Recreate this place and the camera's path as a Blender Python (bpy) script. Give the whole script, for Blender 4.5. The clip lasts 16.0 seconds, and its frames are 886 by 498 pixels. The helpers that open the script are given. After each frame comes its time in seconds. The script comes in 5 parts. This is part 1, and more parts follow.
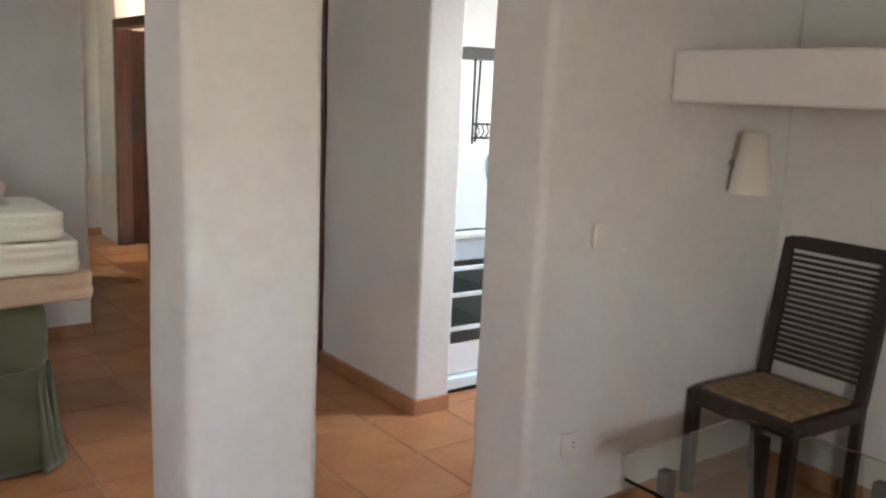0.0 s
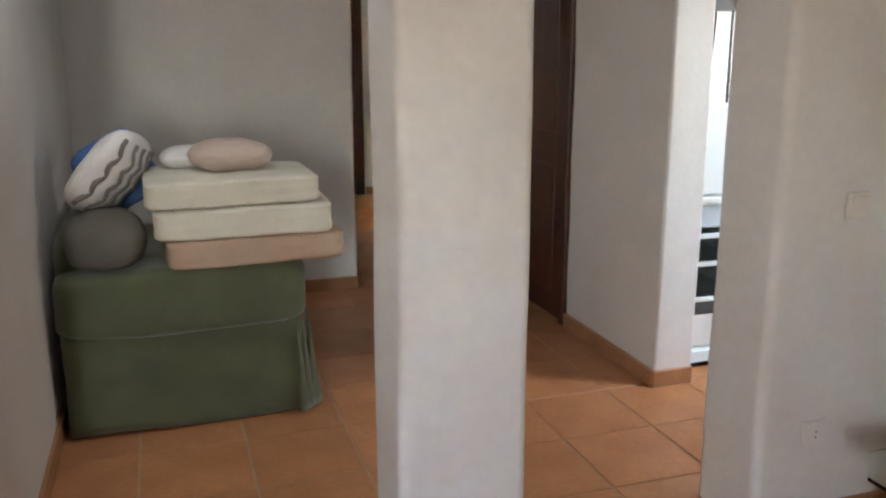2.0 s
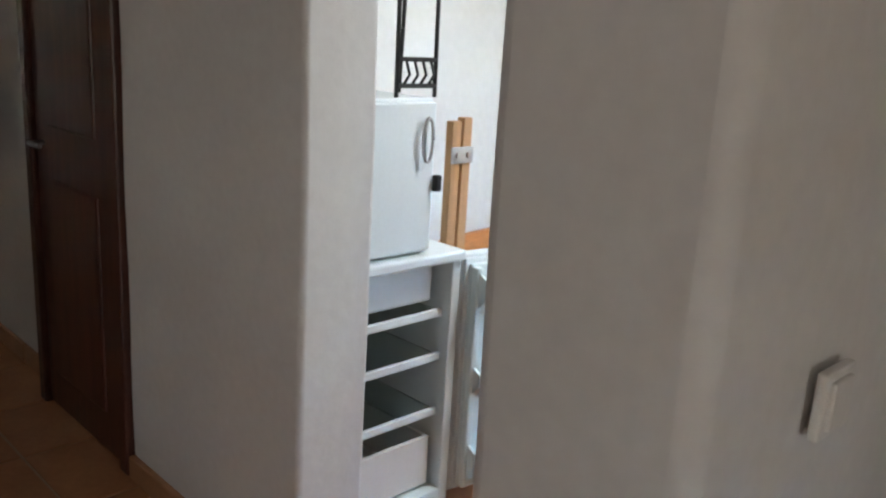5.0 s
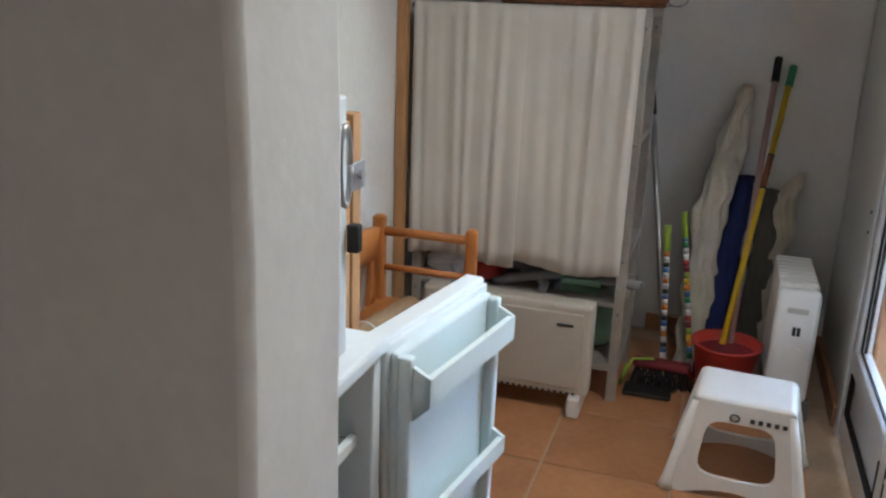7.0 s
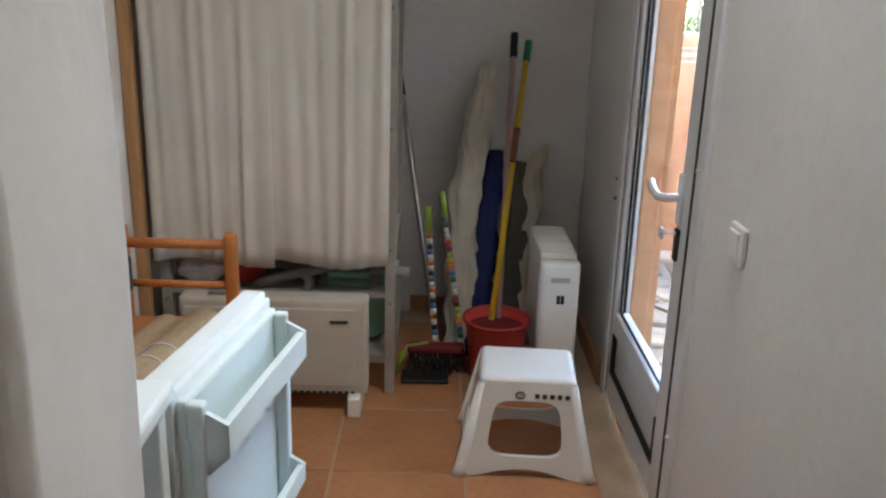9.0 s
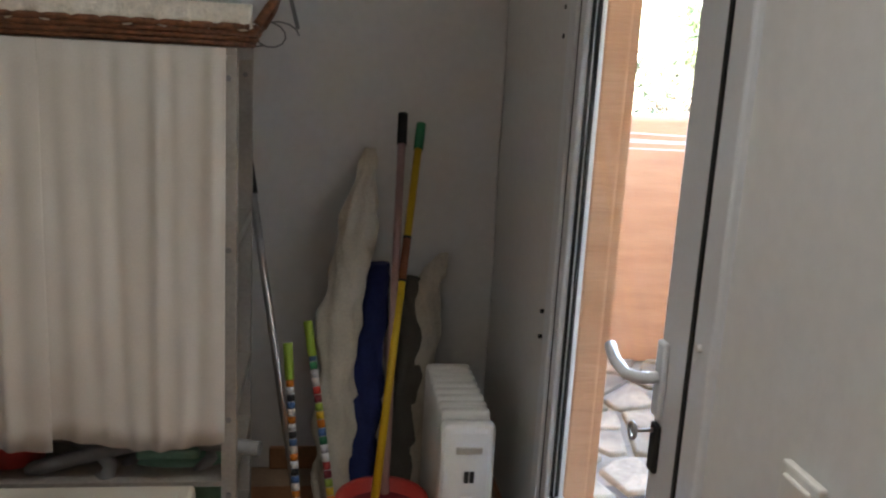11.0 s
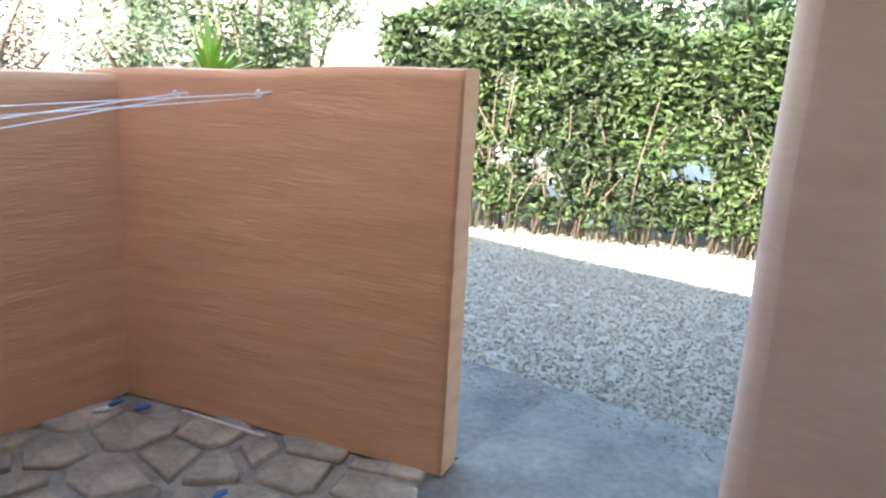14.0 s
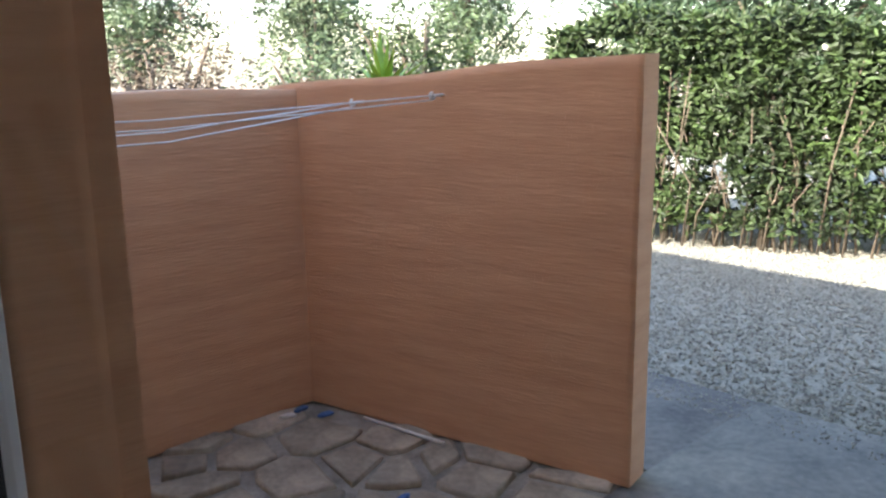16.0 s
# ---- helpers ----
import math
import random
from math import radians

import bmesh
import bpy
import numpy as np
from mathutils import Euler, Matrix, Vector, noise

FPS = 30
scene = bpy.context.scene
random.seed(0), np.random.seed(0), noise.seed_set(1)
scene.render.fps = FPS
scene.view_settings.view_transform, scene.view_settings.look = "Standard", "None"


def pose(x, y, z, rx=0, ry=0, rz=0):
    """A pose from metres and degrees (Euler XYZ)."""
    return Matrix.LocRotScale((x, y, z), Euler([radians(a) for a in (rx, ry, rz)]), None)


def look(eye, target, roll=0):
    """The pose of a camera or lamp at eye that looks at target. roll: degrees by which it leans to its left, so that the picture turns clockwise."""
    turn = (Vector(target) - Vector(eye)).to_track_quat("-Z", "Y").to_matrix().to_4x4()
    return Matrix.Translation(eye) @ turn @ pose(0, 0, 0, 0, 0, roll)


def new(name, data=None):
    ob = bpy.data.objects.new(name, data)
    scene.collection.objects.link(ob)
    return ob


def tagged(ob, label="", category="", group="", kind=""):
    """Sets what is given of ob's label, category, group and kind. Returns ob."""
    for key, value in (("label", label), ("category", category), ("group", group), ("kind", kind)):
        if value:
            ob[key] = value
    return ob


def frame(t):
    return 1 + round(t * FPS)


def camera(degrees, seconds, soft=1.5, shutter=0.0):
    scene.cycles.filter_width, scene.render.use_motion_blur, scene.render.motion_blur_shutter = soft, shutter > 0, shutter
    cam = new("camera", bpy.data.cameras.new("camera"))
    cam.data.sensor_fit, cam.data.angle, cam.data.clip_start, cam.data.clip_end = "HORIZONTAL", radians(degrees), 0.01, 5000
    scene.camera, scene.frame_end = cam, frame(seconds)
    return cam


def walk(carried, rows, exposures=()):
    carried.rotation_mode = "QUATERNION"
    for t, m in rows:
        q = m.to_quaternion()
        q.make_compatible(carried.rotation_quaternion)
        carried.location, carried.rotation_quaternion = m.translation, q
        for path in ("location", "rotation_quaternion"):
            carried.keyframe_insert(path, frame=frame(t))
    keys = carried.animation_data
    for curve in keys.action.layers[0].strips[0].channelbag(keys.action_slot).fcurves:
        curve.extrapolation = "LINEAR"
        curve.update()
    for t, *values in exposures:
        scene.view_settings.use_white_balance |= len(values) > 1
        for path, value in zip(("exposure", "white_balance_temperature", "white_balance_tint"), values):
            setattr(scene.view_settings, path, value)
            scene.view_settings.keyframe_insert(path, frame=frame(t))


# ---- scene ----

cam = camera(55.0, 16.0, soft=2.3)
PATH = [
    (0, 2.285, -2.285, 1.542, 79.68, -2.49, 53.31),
    (0.5, 2.295, -2.183, 1.565, 79.01, -2.33, 55.95),
    (1, 2.277, -2.076, 1.558, 78.11, -1.53, 61.04),
    (1.5, 2.278, -2.064, 1.560, 77.20, -0.72, 66.38),
    (2, 2.343, -2.115, 1.566, 76.49, -0.01, 71.72),
    (2.5, 2.312, -2.292, 1.600, 75.63, -0.22, 73.29),
    (3, 1.974, -2.130, 1.530, 75.76, -0.76, 72.40),
    (3.5, 1.709, -1.913, 1.422, 77.57, -2.17, 65.46),
    (4, 1.319, -1.612, 1.451, 76.44, -2.71, 55.91),
    (4.2, 1.228, -1.520, 1.461, 76.29, -2.46, 53.42),
    (5.2, 0.480, -1.000, 1.475, 75.60, -3.60, 44.50),
    (5.8, 0.080, -0.900, 1.480, 75.20, -4.30, 40.00),
    (6.3, -0.134, -0.900, 1.482, 74.97, -4.71, 35.48),
    (6.5, -0.224, -0.865, 1.464, 74.75, -3.62, 31.58),
    (7, -0.511, -0.634, 1.432, 73.64, -1.99, 18.55),
    (7.5, -0.626, -0.587, 1.434, 72.30, -1.79, 7.51),
    (8, -0.656, -0.535, 1.412, 71.39, -1.20, 0.18),
    (8.2, -0.660, -0.520, 1.412, 71.30, -1.20, -0.60),
    (10.3, -0.614, -0.127, 1.460, 76.92, -2.38, 0.75),
    (11, -0.580, 0.376, 1.421, 77.61, -3.09, -7.51),
    (11.8, -0.415, 1.080, 1.258, 78.07, -0.71, -15.38),
    (12.1, -0.383, 1.267, 1.215, 78.45, 0.25, -19.59),
    (12.5, -0.322, 1.464, 1.201, 78.62, 0.54, -25.41),
    (13, -0.227, 1.699, 1.220, 77.71, -1.05, -35.22),
    (13.3, -0.215, 1.722, 1.236, 77.40, -1.60, -41.34),
    (13.5, -0.158, 1.696, 1.295, 76.40, -1.75, -44.69),
    (14, -0.130, 1.715, 1.439, 75.46, -3.14, -54.90),
    (14.5, -0.190, 1.735, 1.480, 76.69, -3.25, -59.80),
    (15, -0.110, 1.884, 1.330, 79.25, -1.50, -58.50),
    (15.5, -0.091, 1.892, 1.297, 78.30, 0.40, -52.09),
    (16, -0.107, 1.777, 1.310, 77.34, 0.90, -44.33),
]
EXPOSURE = [(0, 6.6, 6750, 11), (3.2, 6.6, 6700, 11), (4.2, 6.05, 6700, 11), (6.3, 5.7, 6700, 11), (8.2, 5.7, 6700, 11), (10.3, 5.5, 7200, 13), (11.2, 5.3, 7200, 13), (12, 5.4, 6900, 11), (12.5, 4.9, 6700, 10), (13.2, 4.1, 6700, 11), (14, 3.5, 6800, 13), (16, 2.8, 6800, 16)]
walk(cam, [(t, pose(x, y, z, rx, ry, rz)) for t, x, y, z, rx, ry, rz in PATH], EXPOSURE)

# ---- light ----
SUN_DIR = Vector((0.85, -0.12, -0.53)).normalized()
world = bpy.data.worlds.new("world")
scene.world = world
world.use_nodes = True
wn = world.node_tree
sky = wn.nodes.new("ShaderNodeTexSky")
sky.sky_type, sky.sun_disc = "NISHITA", False
sky.sun_elevation = math.asin(-SUN_DIR.z)
sky.sun_rotation = math.atan2(-SUN_DIR.x, -SUN_DIR.y)
sky.dust_density, sky.air_density = 1.2, 1.0
wn.links.new(sky.outputs[0], wn.nodes["Background"].inputs[0])
wn.nodes["Background"].inputs[1].default_value = 0.15
sun = new("sun", bpy.data.lights.new("sun", "SUN"))
sun.data.energy, sun.data.angle, sun.data.color = 3.5, radians(0.5), (1.0, 0.95, 0.86)
sun.matrix_world = look(Vector((0, 0, 20)), Vector((0, 0, 20)) + SUN_DIR)


def area_lamp(name, m, w, h, power, colour, spread=180):
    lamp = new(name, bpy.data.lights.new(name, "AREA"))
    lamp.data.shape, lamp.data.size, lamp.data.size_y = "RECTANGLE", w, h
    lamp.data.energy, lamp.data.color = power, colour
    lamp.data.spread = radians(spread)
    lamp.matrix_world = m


area_lamp("living_window_light", look((4.25, -2.95, 1.45), (0, -1.8, 1.1)), 0.24, 0.9, 0.40, (1.0, 0.95, 0.88))
# Added ceiling fill with no real source, brightens the fridge and left wall.
area_lamp("utility_fill", look((-0.32, 1.15, 2.42), (-1.5, 0.8, 0.5)), 0.35, 0.6, 0.34, (0.92, 0.96, 1.0), 125)
# Added overhead fill, no opening above it; lifts the sofa corner.
area_lamp("sofa_fill", look((-0.75, -2.2, 2.42), (-0.9, -1.6, 0)), 0.9, 0.5, 0.06, (0.9, 0.95, 1.0))


# ---- materials ----
def material(name, colour, rough=0.6, metal=0.0, vary=0.12, scale=6.0, fine=90.0, bump=0.15, stretch=(1, 1, 1), second=None, alpha=None, island=0.0, depth=0.002, sheen=0.0):
    m = bpy.data.materials.new(name)
    m.use_nodes = True
    nt = m.node_tree
    b = nt.nodes["Principled BSDF"]
    co = nt.nodes.new("ShaderNodeTexCoord")
    mp = nt.nodes.new("ShaderNodeMapping")
    mp.inputs["Scale"].default_value = stretch
    nt.links.new(co.outputs["Object"], mp.inputs[0])
    big = nt.nodes.new("ShaderNodeTexNoise")
    big.inputs["Scale"].default_value, big.inputs["Detail"].default_value = scale, 5
    small = nt.nodes.new("ShaderNodeTexNoise")
    small.inputs["Scale"].default_value, small.inputs["Detail"].default_value = fine, 3
    nt.links.new(mp.outputs[0], big.inputs[0])
    nt.links.new(mp.outputs[0], small.inputs[0])
    mix = nt.nodes.new("ShaderNodeMix")
    mix.data_type = "RGBA"
    c = Vector(colour)
    d = Vector(second) if second else c * (1 - 2.2 * vary)
    e = c * (1 + vary)
    mix.inputs["A"].default_value = (*[max(0, v) for v in d], 1)
    mix.inputs["B"].default_value = (*[min(1, v) for v in e], 1)
    ramp = nt.nodes.new("ShaderNodeMapRange")
    ramp.inputs["From Min"].default_value, ramp.inputs["From Max"].default_value = 0.3, 0.7
    add = nt.nodes.new("ShaderNodeMath")
    add.operation = "MULTIPLY_ADD"
    add.inputs[1].default_value, add.inputs[2].default_value = 0.35, 0.0
    nt.links.new(small.outputs[0], add.inputs[0])
    mul = nt.nodes.new("ShaderNodeMath")
    mul.operation = "MULTIPLY_ADD"
    mul.inputs[1].default_value = 0.65
    nt.links.new(big.outputs[0], mul.inputs[0])
    nt.links.new(add.outputs[0], mul.inputs[2])
    nt.links.new(mul.outputs[0], ramp.inputs[0])
    nt.links.new(ramp.outputs[0], mix.inputs["Factor"])
    out = mix.outputs["Result"]
    if island:
        info = nt.nodes.new("ShaderNodeObjectInfo")
        geo = nt.nodes.new("ShaderNodeNewGeometry")
        s = nt.nodes.new("ShaderNodeMath")
        s.operation = "ADD"
        nt.links.new(info.outputs["Random"], s.inputs[0])
        nt.links.new(geo.outputs["Random Per Island"], s.inputs[1])
        fr = nt.nodes.new("ShaderNodeMath")
        fr.operation = "FRACT"
        nt.links.new(s.outputs[0], fr.inputs[0])
        r = nt.nodes.new("ShaderNodeMapRange")
        r.inputs["To Min"].default_value, r.inputs["To Max"].default_value = 1 - island, 1 + island
        nt.links.new(fr.outputs[0], r.inputs[0])
        hsv = nt.nodes.new("ShaderNodeHueSaturation")
        nt.links.new(r.outputs[0], hsv.inputs["Value"])
        nt.links.new(out, hsv.inputs["Color"])
        out = hsv.outputs[0]
    nt.links.new(out, b.inputs["Base Color"])
    b.inputs["Roughness"].default_value, b.inputs["Metallic"].default_value = rough, metal
    if sheen:
        b.inputs["Sheen Weight"].default_value = sheen
    if bump:
        bp = nt.nodes.new("ShaderNodeBump")
        bp.inputs["Strength"].default_value, bp.inputs["Distance"].default_value = bump, depth
        nt.links.new(mul.outputs[0], bp.inputs["Height"])
        nt.links.new(bp.outputs[0], b.inputs["Normal"])
    return m


def glass_material(name, tint=(0.95, 0.98, 0.97), rough=0.0):
    m = bpy.data.materials.new(name)
    m.use_nodes = True
    b = m.node_tree.nodes["Principled BSDF"]
    b.inputs["Base Color"].default_value = (*tint, 1)
    b.inputs["Roughness"].default_value, b.inputs["Transmission Weight"].default_value, b.inputs["IOR"].default_value = rough, 1.0, 1.05
    return m


WALL = material("white_plaster", (0.74, 0.73, 0.71), 0.85, vary=0.04, scale=2.2, fine=35, bump=0.5, depth=0.006)
TILE = material("terracotta_tile", (0.47, 0.225, 0.105), 0.38, vary=0.16, scale=4, fine=40, bump=0.1, island=0.12, second=(0.36, 0.15, 0.065))
GROUT = material("grout", (0.50, 0.36, 0.25), 0.9, vary=0.1, scale=9)
SKIRT = material("skirting_tile", (0.42, 0.21, 0.10), 0.4, vary=0.15, island=0.06)
CEIL = material("ceiling_white", (0.8, 0.79, 0.77), 0.9, vary=0.03)
ORANGE = material("orange_render", (0.68, 0.385, 0.225), 0.92, vary=0.05, scale=2.2, fine=13, bump=0.55, stretch=(1.0, 1.0, 9), second=(0.58, 0.31, 0.175), depth=0.012)
# Orange render made paler: sky light on the pier is in its colour.
SKY_LIT_RENDER = material("sky_lit_render", (0.74, 0.56, 0.44), 0.92, vary=0.06, scale=2.0, fine=14, bump=0.6, stretch=(1, 1, 4), second=(0.66, 0.48, 0.37), depth=0.008)
STONE = material("paving_stone", (0.43, 0.36, 0.27), 0.85, vary=0.2, scale=5, fine=50, bump=0.6, island=0.28, depth=0.006, second=(0.18, 0.16, 0.13))
MORTAR = material("grey_mortar", (0.34, 0.31, 0.26), 0.95, vary=0.25, scale=6, fine=60, bump=0.8, depth=0.01)
SLAB = material("weathered_slab", (0.20, 0.19, 0.165), 0.85, vary=0.3, scale=3, fine=30, bump=0.8, depth=0.01, second=(0.065, 0.068, 0.07))
GRAVEL = material("grey_gravel", (0.31, 0.30, 0.25), 0.9, vary=0.18, scale=30, fine=160, bump=1.0, depth=0.02, island=0.30)
DARKWOOD = material("dark_mahogany", (0.075, 0.022, 0.013), 0.4, vary=0.3, scale=5, fine=40, stretch=(6, 6, 0.6), bump=0.15)
WENGE = material("wenge_wood", (0.030, 0.018, 0.013), 0.45, vary=0.25, scale=6, stretch=(5, 5, 0.8))
PINE = material("orange_pine", (0.52, 0.19, 0.05), 0.4, vary=0.16, scale=5, fine=50, stretch=(2, 0.5, 2), bump=0.1)
POSTWOOD = material("pale_wood", (0.50, 0.27, 0.12), 0.55, vary=0.16, scale=6, stretch=(6, 6, 0.5))
SEAGRASS = material("woven_seagrass", (0.30, 0.21, 0.12), 0.9, vary=0.25, scale=30, fine=120, bump=0.9, depth=0.006)
WICKER = material("brown_wicker", (0.22, 0.085, 0.035), 0.6, vary=0.35, scale=40, fine=120, bump=1.0, depth=0.006)
GREEN = material("olive_slipcover", (0.085, 0.095, 0.047), 0.95, vary=0.12, scale=5, fine=220, bump=0.5, sheen=0.3)
GREY_F = material("grey_fabric", (0.13, 0.12, 0.10), 0.95, vary=0.12, fine=200, bump=0.4)
FOAM_W = material("cream_cover", (0.66, 0.63, 0.53), 0.95, vary=0.06, fine=160, bump=0.4)
FOAM_T = material("tan_cover", (0.46, 0.33, 0.235), 0.95, vary=0.07, fine=160, bump=0.4)
PINK_F = material("beige_pillow", (0.56, 0.45, 0.38), 0.95, vary=0.06, fine=160, bump=0.3)
WHITE_F = material("white_fabric", (0.70, 0.68, 0.68), 0.95, vary=0.05, fine=160, bump=0.4)
BLUE_F = material("blue_fabric", (0.09, 0.19, 0.42), 0.9, vary=0.1, fine=160)
BROWN_F = material("taupe_stripe", (0.20, 0.17, 0.16), 0.95, vary=0.1, fine=160)
CLOTH = material("cream_curtain", (0.60, 0.56, 0.50), 0.9, vary=0.06, scale=3, fine=300, bump=0.3)
CANVAS = material("crumpled_canvas", (0.62, 0.56, 0.46), 0.9, vary=0.1, scale=9, fine=120, bump=0.6, depth=0.01)
NAVY = material("navy_cloth", (0.012, 0.025, 0.13), 0.8, vary=0.2, scale=10)
FRIDGE = material("white_enamel", (0.74, 0.80, 0.81), 0.28, vary=0.03, scale=3, bump=0.03)
FRIDGE_IN = material("fridge_liner", (0.70, 0.80, 0.80), 0.35, vary=0.03, bump=0.02)
PLASTIC = material("white_plastic", (0.76, 0.74, 0.70), 0.4, vary=0.03, bump=0.03)
ALU = material("white_aluminium", (0.72, 0.73, 0.74), 0.3, vary=0.03, bump=0.02)
BEIGE = material("beige_metal", (0.52, 0.48, 0.41), 0.5, vary=0.05, bump=0.05)
BLACK = material("black_rubber", (0.012, 0.012, 0.012), 0.6, vary=0.1, bump=0.05)
STEEL = material("brushed_steel", (0.50, 0.50, 0.50), 0.35, metal=0.9, vary=0.1, scale=10, bump=0.05)
RACK = material("grey_shelf_metal", (0.40, 0.37, 0.33), 0.6, metal=0.3, vary=0.12, bump=0.1)
RED = material("red_plastic", (0.50, 0.045, 0.035), 0.4, vary=0.1, bump=0.03)
MAROON = material("maroon_plastic", (0.22, 0.02, 0.03), 0.5, vary=0.1)
YELLOW = material("yellow_paint", (0.72, 0.46, 0.02), 0.4, vary=0.08, bump=0.03)
PINKP = material("faded_pink_paint", (0.45, 0.28, 0.27), 0.5, vary=0.08)
LIME = material("lime_plastic", (0.32, 0.48, 0.06), 0.4, vary=0.08)
GREENP = material("green_plastic", (0.02, 0.22, 0.09), 0.4, vary=0.08)
TEALP = material("pale_green_plastic", (0.14, 0.28, 0.20), 0.5, vary=0.1)
ORANGEP = material("orange_plastic", (0.75, 0.22, 0.02), 0.4, vary=0.08)
GREYP = material("grey_plastic", (0.22, 0.22, 0.22), 0.5, vary=0.1)
CERAMIC = material("white_ceramic", (0.8, 0.79, 0.77), 0.2, vary=0.02, bump=0.02)
CLAY = material("brown_clay", (0.30, 0.10, 0.045), 0.7, vary=0.15)
BAMBOO = material("bamboo_mat", (0.42, 0.29, 0.17), 0.8, vary=0.2, scale=8, fine=80, stretch=(1, 0.3, 1), bump=0.5)
LACE = material("crochet_lace", (0.75, 0.70, 0.60), 0.95, vary=0.12, scale=60, fine=150, bump=1.0, depth=0.006)
SHADE = material("paper_shade", (0.80, 0.76, 0.70), 0.9, vary=0.03)
LEAF = material("hedge_leaf", (0.034, 0.062, 0.012), 0.65, vary=0.3, scale=1.2, fine=8, bump=0, island=0.45, second=(0.010, 0.020, 0.005))
LEAF2 = material("oleander_leaf", (0.034, 0.064, 0.026), 0.5, vary=0.3, scale=0.8, fine=8, bump=0, island=0.45, second=(0.022, 0.045, 0.018))
LEAF3 = material("grey_green_leaf", (0.075, 0.115, 0.052), 0.6, vary=0.25, scale=0.8, fine=8, bump=0, island=0.4)
DRY = material("dry_twig", (0.13, 0.10, 0.07), 0.9, vary=0.3)
YUCCA = material("yucca_leaf", (0.26, 0.42, 0.05), 0.45, vary=0.2, scale=5, bump=0)
BARK = material("bark", (0.12, 0.09, 0.065), 0.9, vary=0.3, scale=10, bump=0.6, depth=0.01)
SOIL = material("dry_soil", (0.30, 0.24, 0.17), 0.95, vary=0.25, scale=6, bump=0.6, depth=0.01)
GLASS = glass_material("clear_pane")
TABLE_GLASS = glass_material("table_glass", (0.85, 0.93, 0.90))
TABLE_GLASS.node_tree.nodes["Principled BSDF"].inputs["IOR"].default_value = 1.45
INK = material("dark_ink", (0.03, 0.03, 0.03), 0.6, vary=0.05, bump=0)


# ---- building helpers ----
def box(bm, x0, y0, z0, x1, y1, z1, bevel=0.0, m=None, seg=2):
    g = bmesh.ops.create_cube(bm, size=1.0)["verts"]
    for v in g:
        v.co = Vector((x0 + (v.co.x + 0.5) * (x1 - x0), y0 + (v.co.y + 0.5) * (y1 - y0), z0 + (v.co.z + 0.5) * (z1 - z0)))
    if bevel:
        es = list({e for v in g for e in v.link_edges})
        r = bmesh.ops.bevel(bm, geom=es, offset=bevel, segments=seg, affect="EDGES", profile=0.5)
        g = list({v for f in r["faces"] for v in f.verts} | {v for v in g if v.is_valid})
    if m is not None:
        bmesh.ops.transform(bm, matrix=m, verts=g)
    return bm


def cube(*a, **k):
    return box(bmesh.new(), *a, **k)


def tube(bm, pts, r, n=8, r2=None):
    pts = [Vector(p) for p in pts]
    rings = []
    for i, p in enumerate(pts):
        d = (pts[min(i + 1, len(pts) - 1)] - pts[max(i - 1, 0)]).normalized()
        a = d.orthogonal().normalized() if i == 0 else (rings_a - d * rings_a.dot(d)).normalized()
        rings_a = a
        b = d.cross(a)
        rr = r if r2 is None else r + (r2 - r) * i / (len(pts) - 1)
        rings.append([bm.verts.new(p + (a * math.cos(t) + b * math.sin(t)) * rr) for t in (2 * math.pi * k / n for k in range(n))])
    for u, w in zip(rings, rings[1:]):
        for k in range(n):
            f = bm.faces.new((u[k], u[(k + 1) % n], w[(k + 1) % n], w[k]))
            f.smooth = True
    bm.faces.new(rings[0][::-1])
    bm.faces.new(rings[-1])
    return bm


def lathe(bm, profile, at, n=24, cap=True):
    rings = []
    for r, z in profile:
        rings.append([bm.verts.new((at[0] + r * math.cos(2 * math.pi * k / n), at[1] + r * math.sin(2 * math.pi * k / n), at[2] + z)) for k in range(n)])
    for u, w in zip(rings, rings[1:]):
        for k in range(n):
            f = bm.faces.new((u[k], u[(k + 1) % n], w[(k + 1) % n], w[k]))
            f.smooth = True
    if cap:
        bm.faces.new(rings[0][::-1])
        bm.faces.new(rings[-1])
    return bm


def sheet(fn, nu, nv, thick):
    """A cloth of some thickness: fn(u, v) gives a point; the back lies thick away along y or x."""
    bm = bmesh.new()
    off = Vector(thick)
    g = [[[bm.verts.new(Vector(fn(i / nu, j / nv)) + off * k) for j in range(nv + 1)] for i in range(nu + 1)] for k in (0, 1)]
    for k in (0, 1):
        for i in range(nu):
            for j in range(nv):
                q = (g[k][i][j], g[k][i + 1][j], g[k][i + 1][j + 1], g[k][i][j + 1])
                bm.faces.new(q if k == 0 else q[::-1]).smooth = True
    rim = [(i, 0) for i in range(nu)] + [(nu, j) for j in range(nv)] + [(i, nv) for i in range(nu, 0, -1)] + [(0, j) for j in range(nv, 0, -1)]
    for a, b in zip(rim, rim[1:] + rim[:1]):
        bm.faces.new((g[0][b[0]][b[1]], g[0][a[0]][a[1]], g[1][a[0]][a[1]], g[1][b[0]][b[1]]))
    bmesh.ops.recalc_face_normals(bm, faces=bm.faces)
    return bm


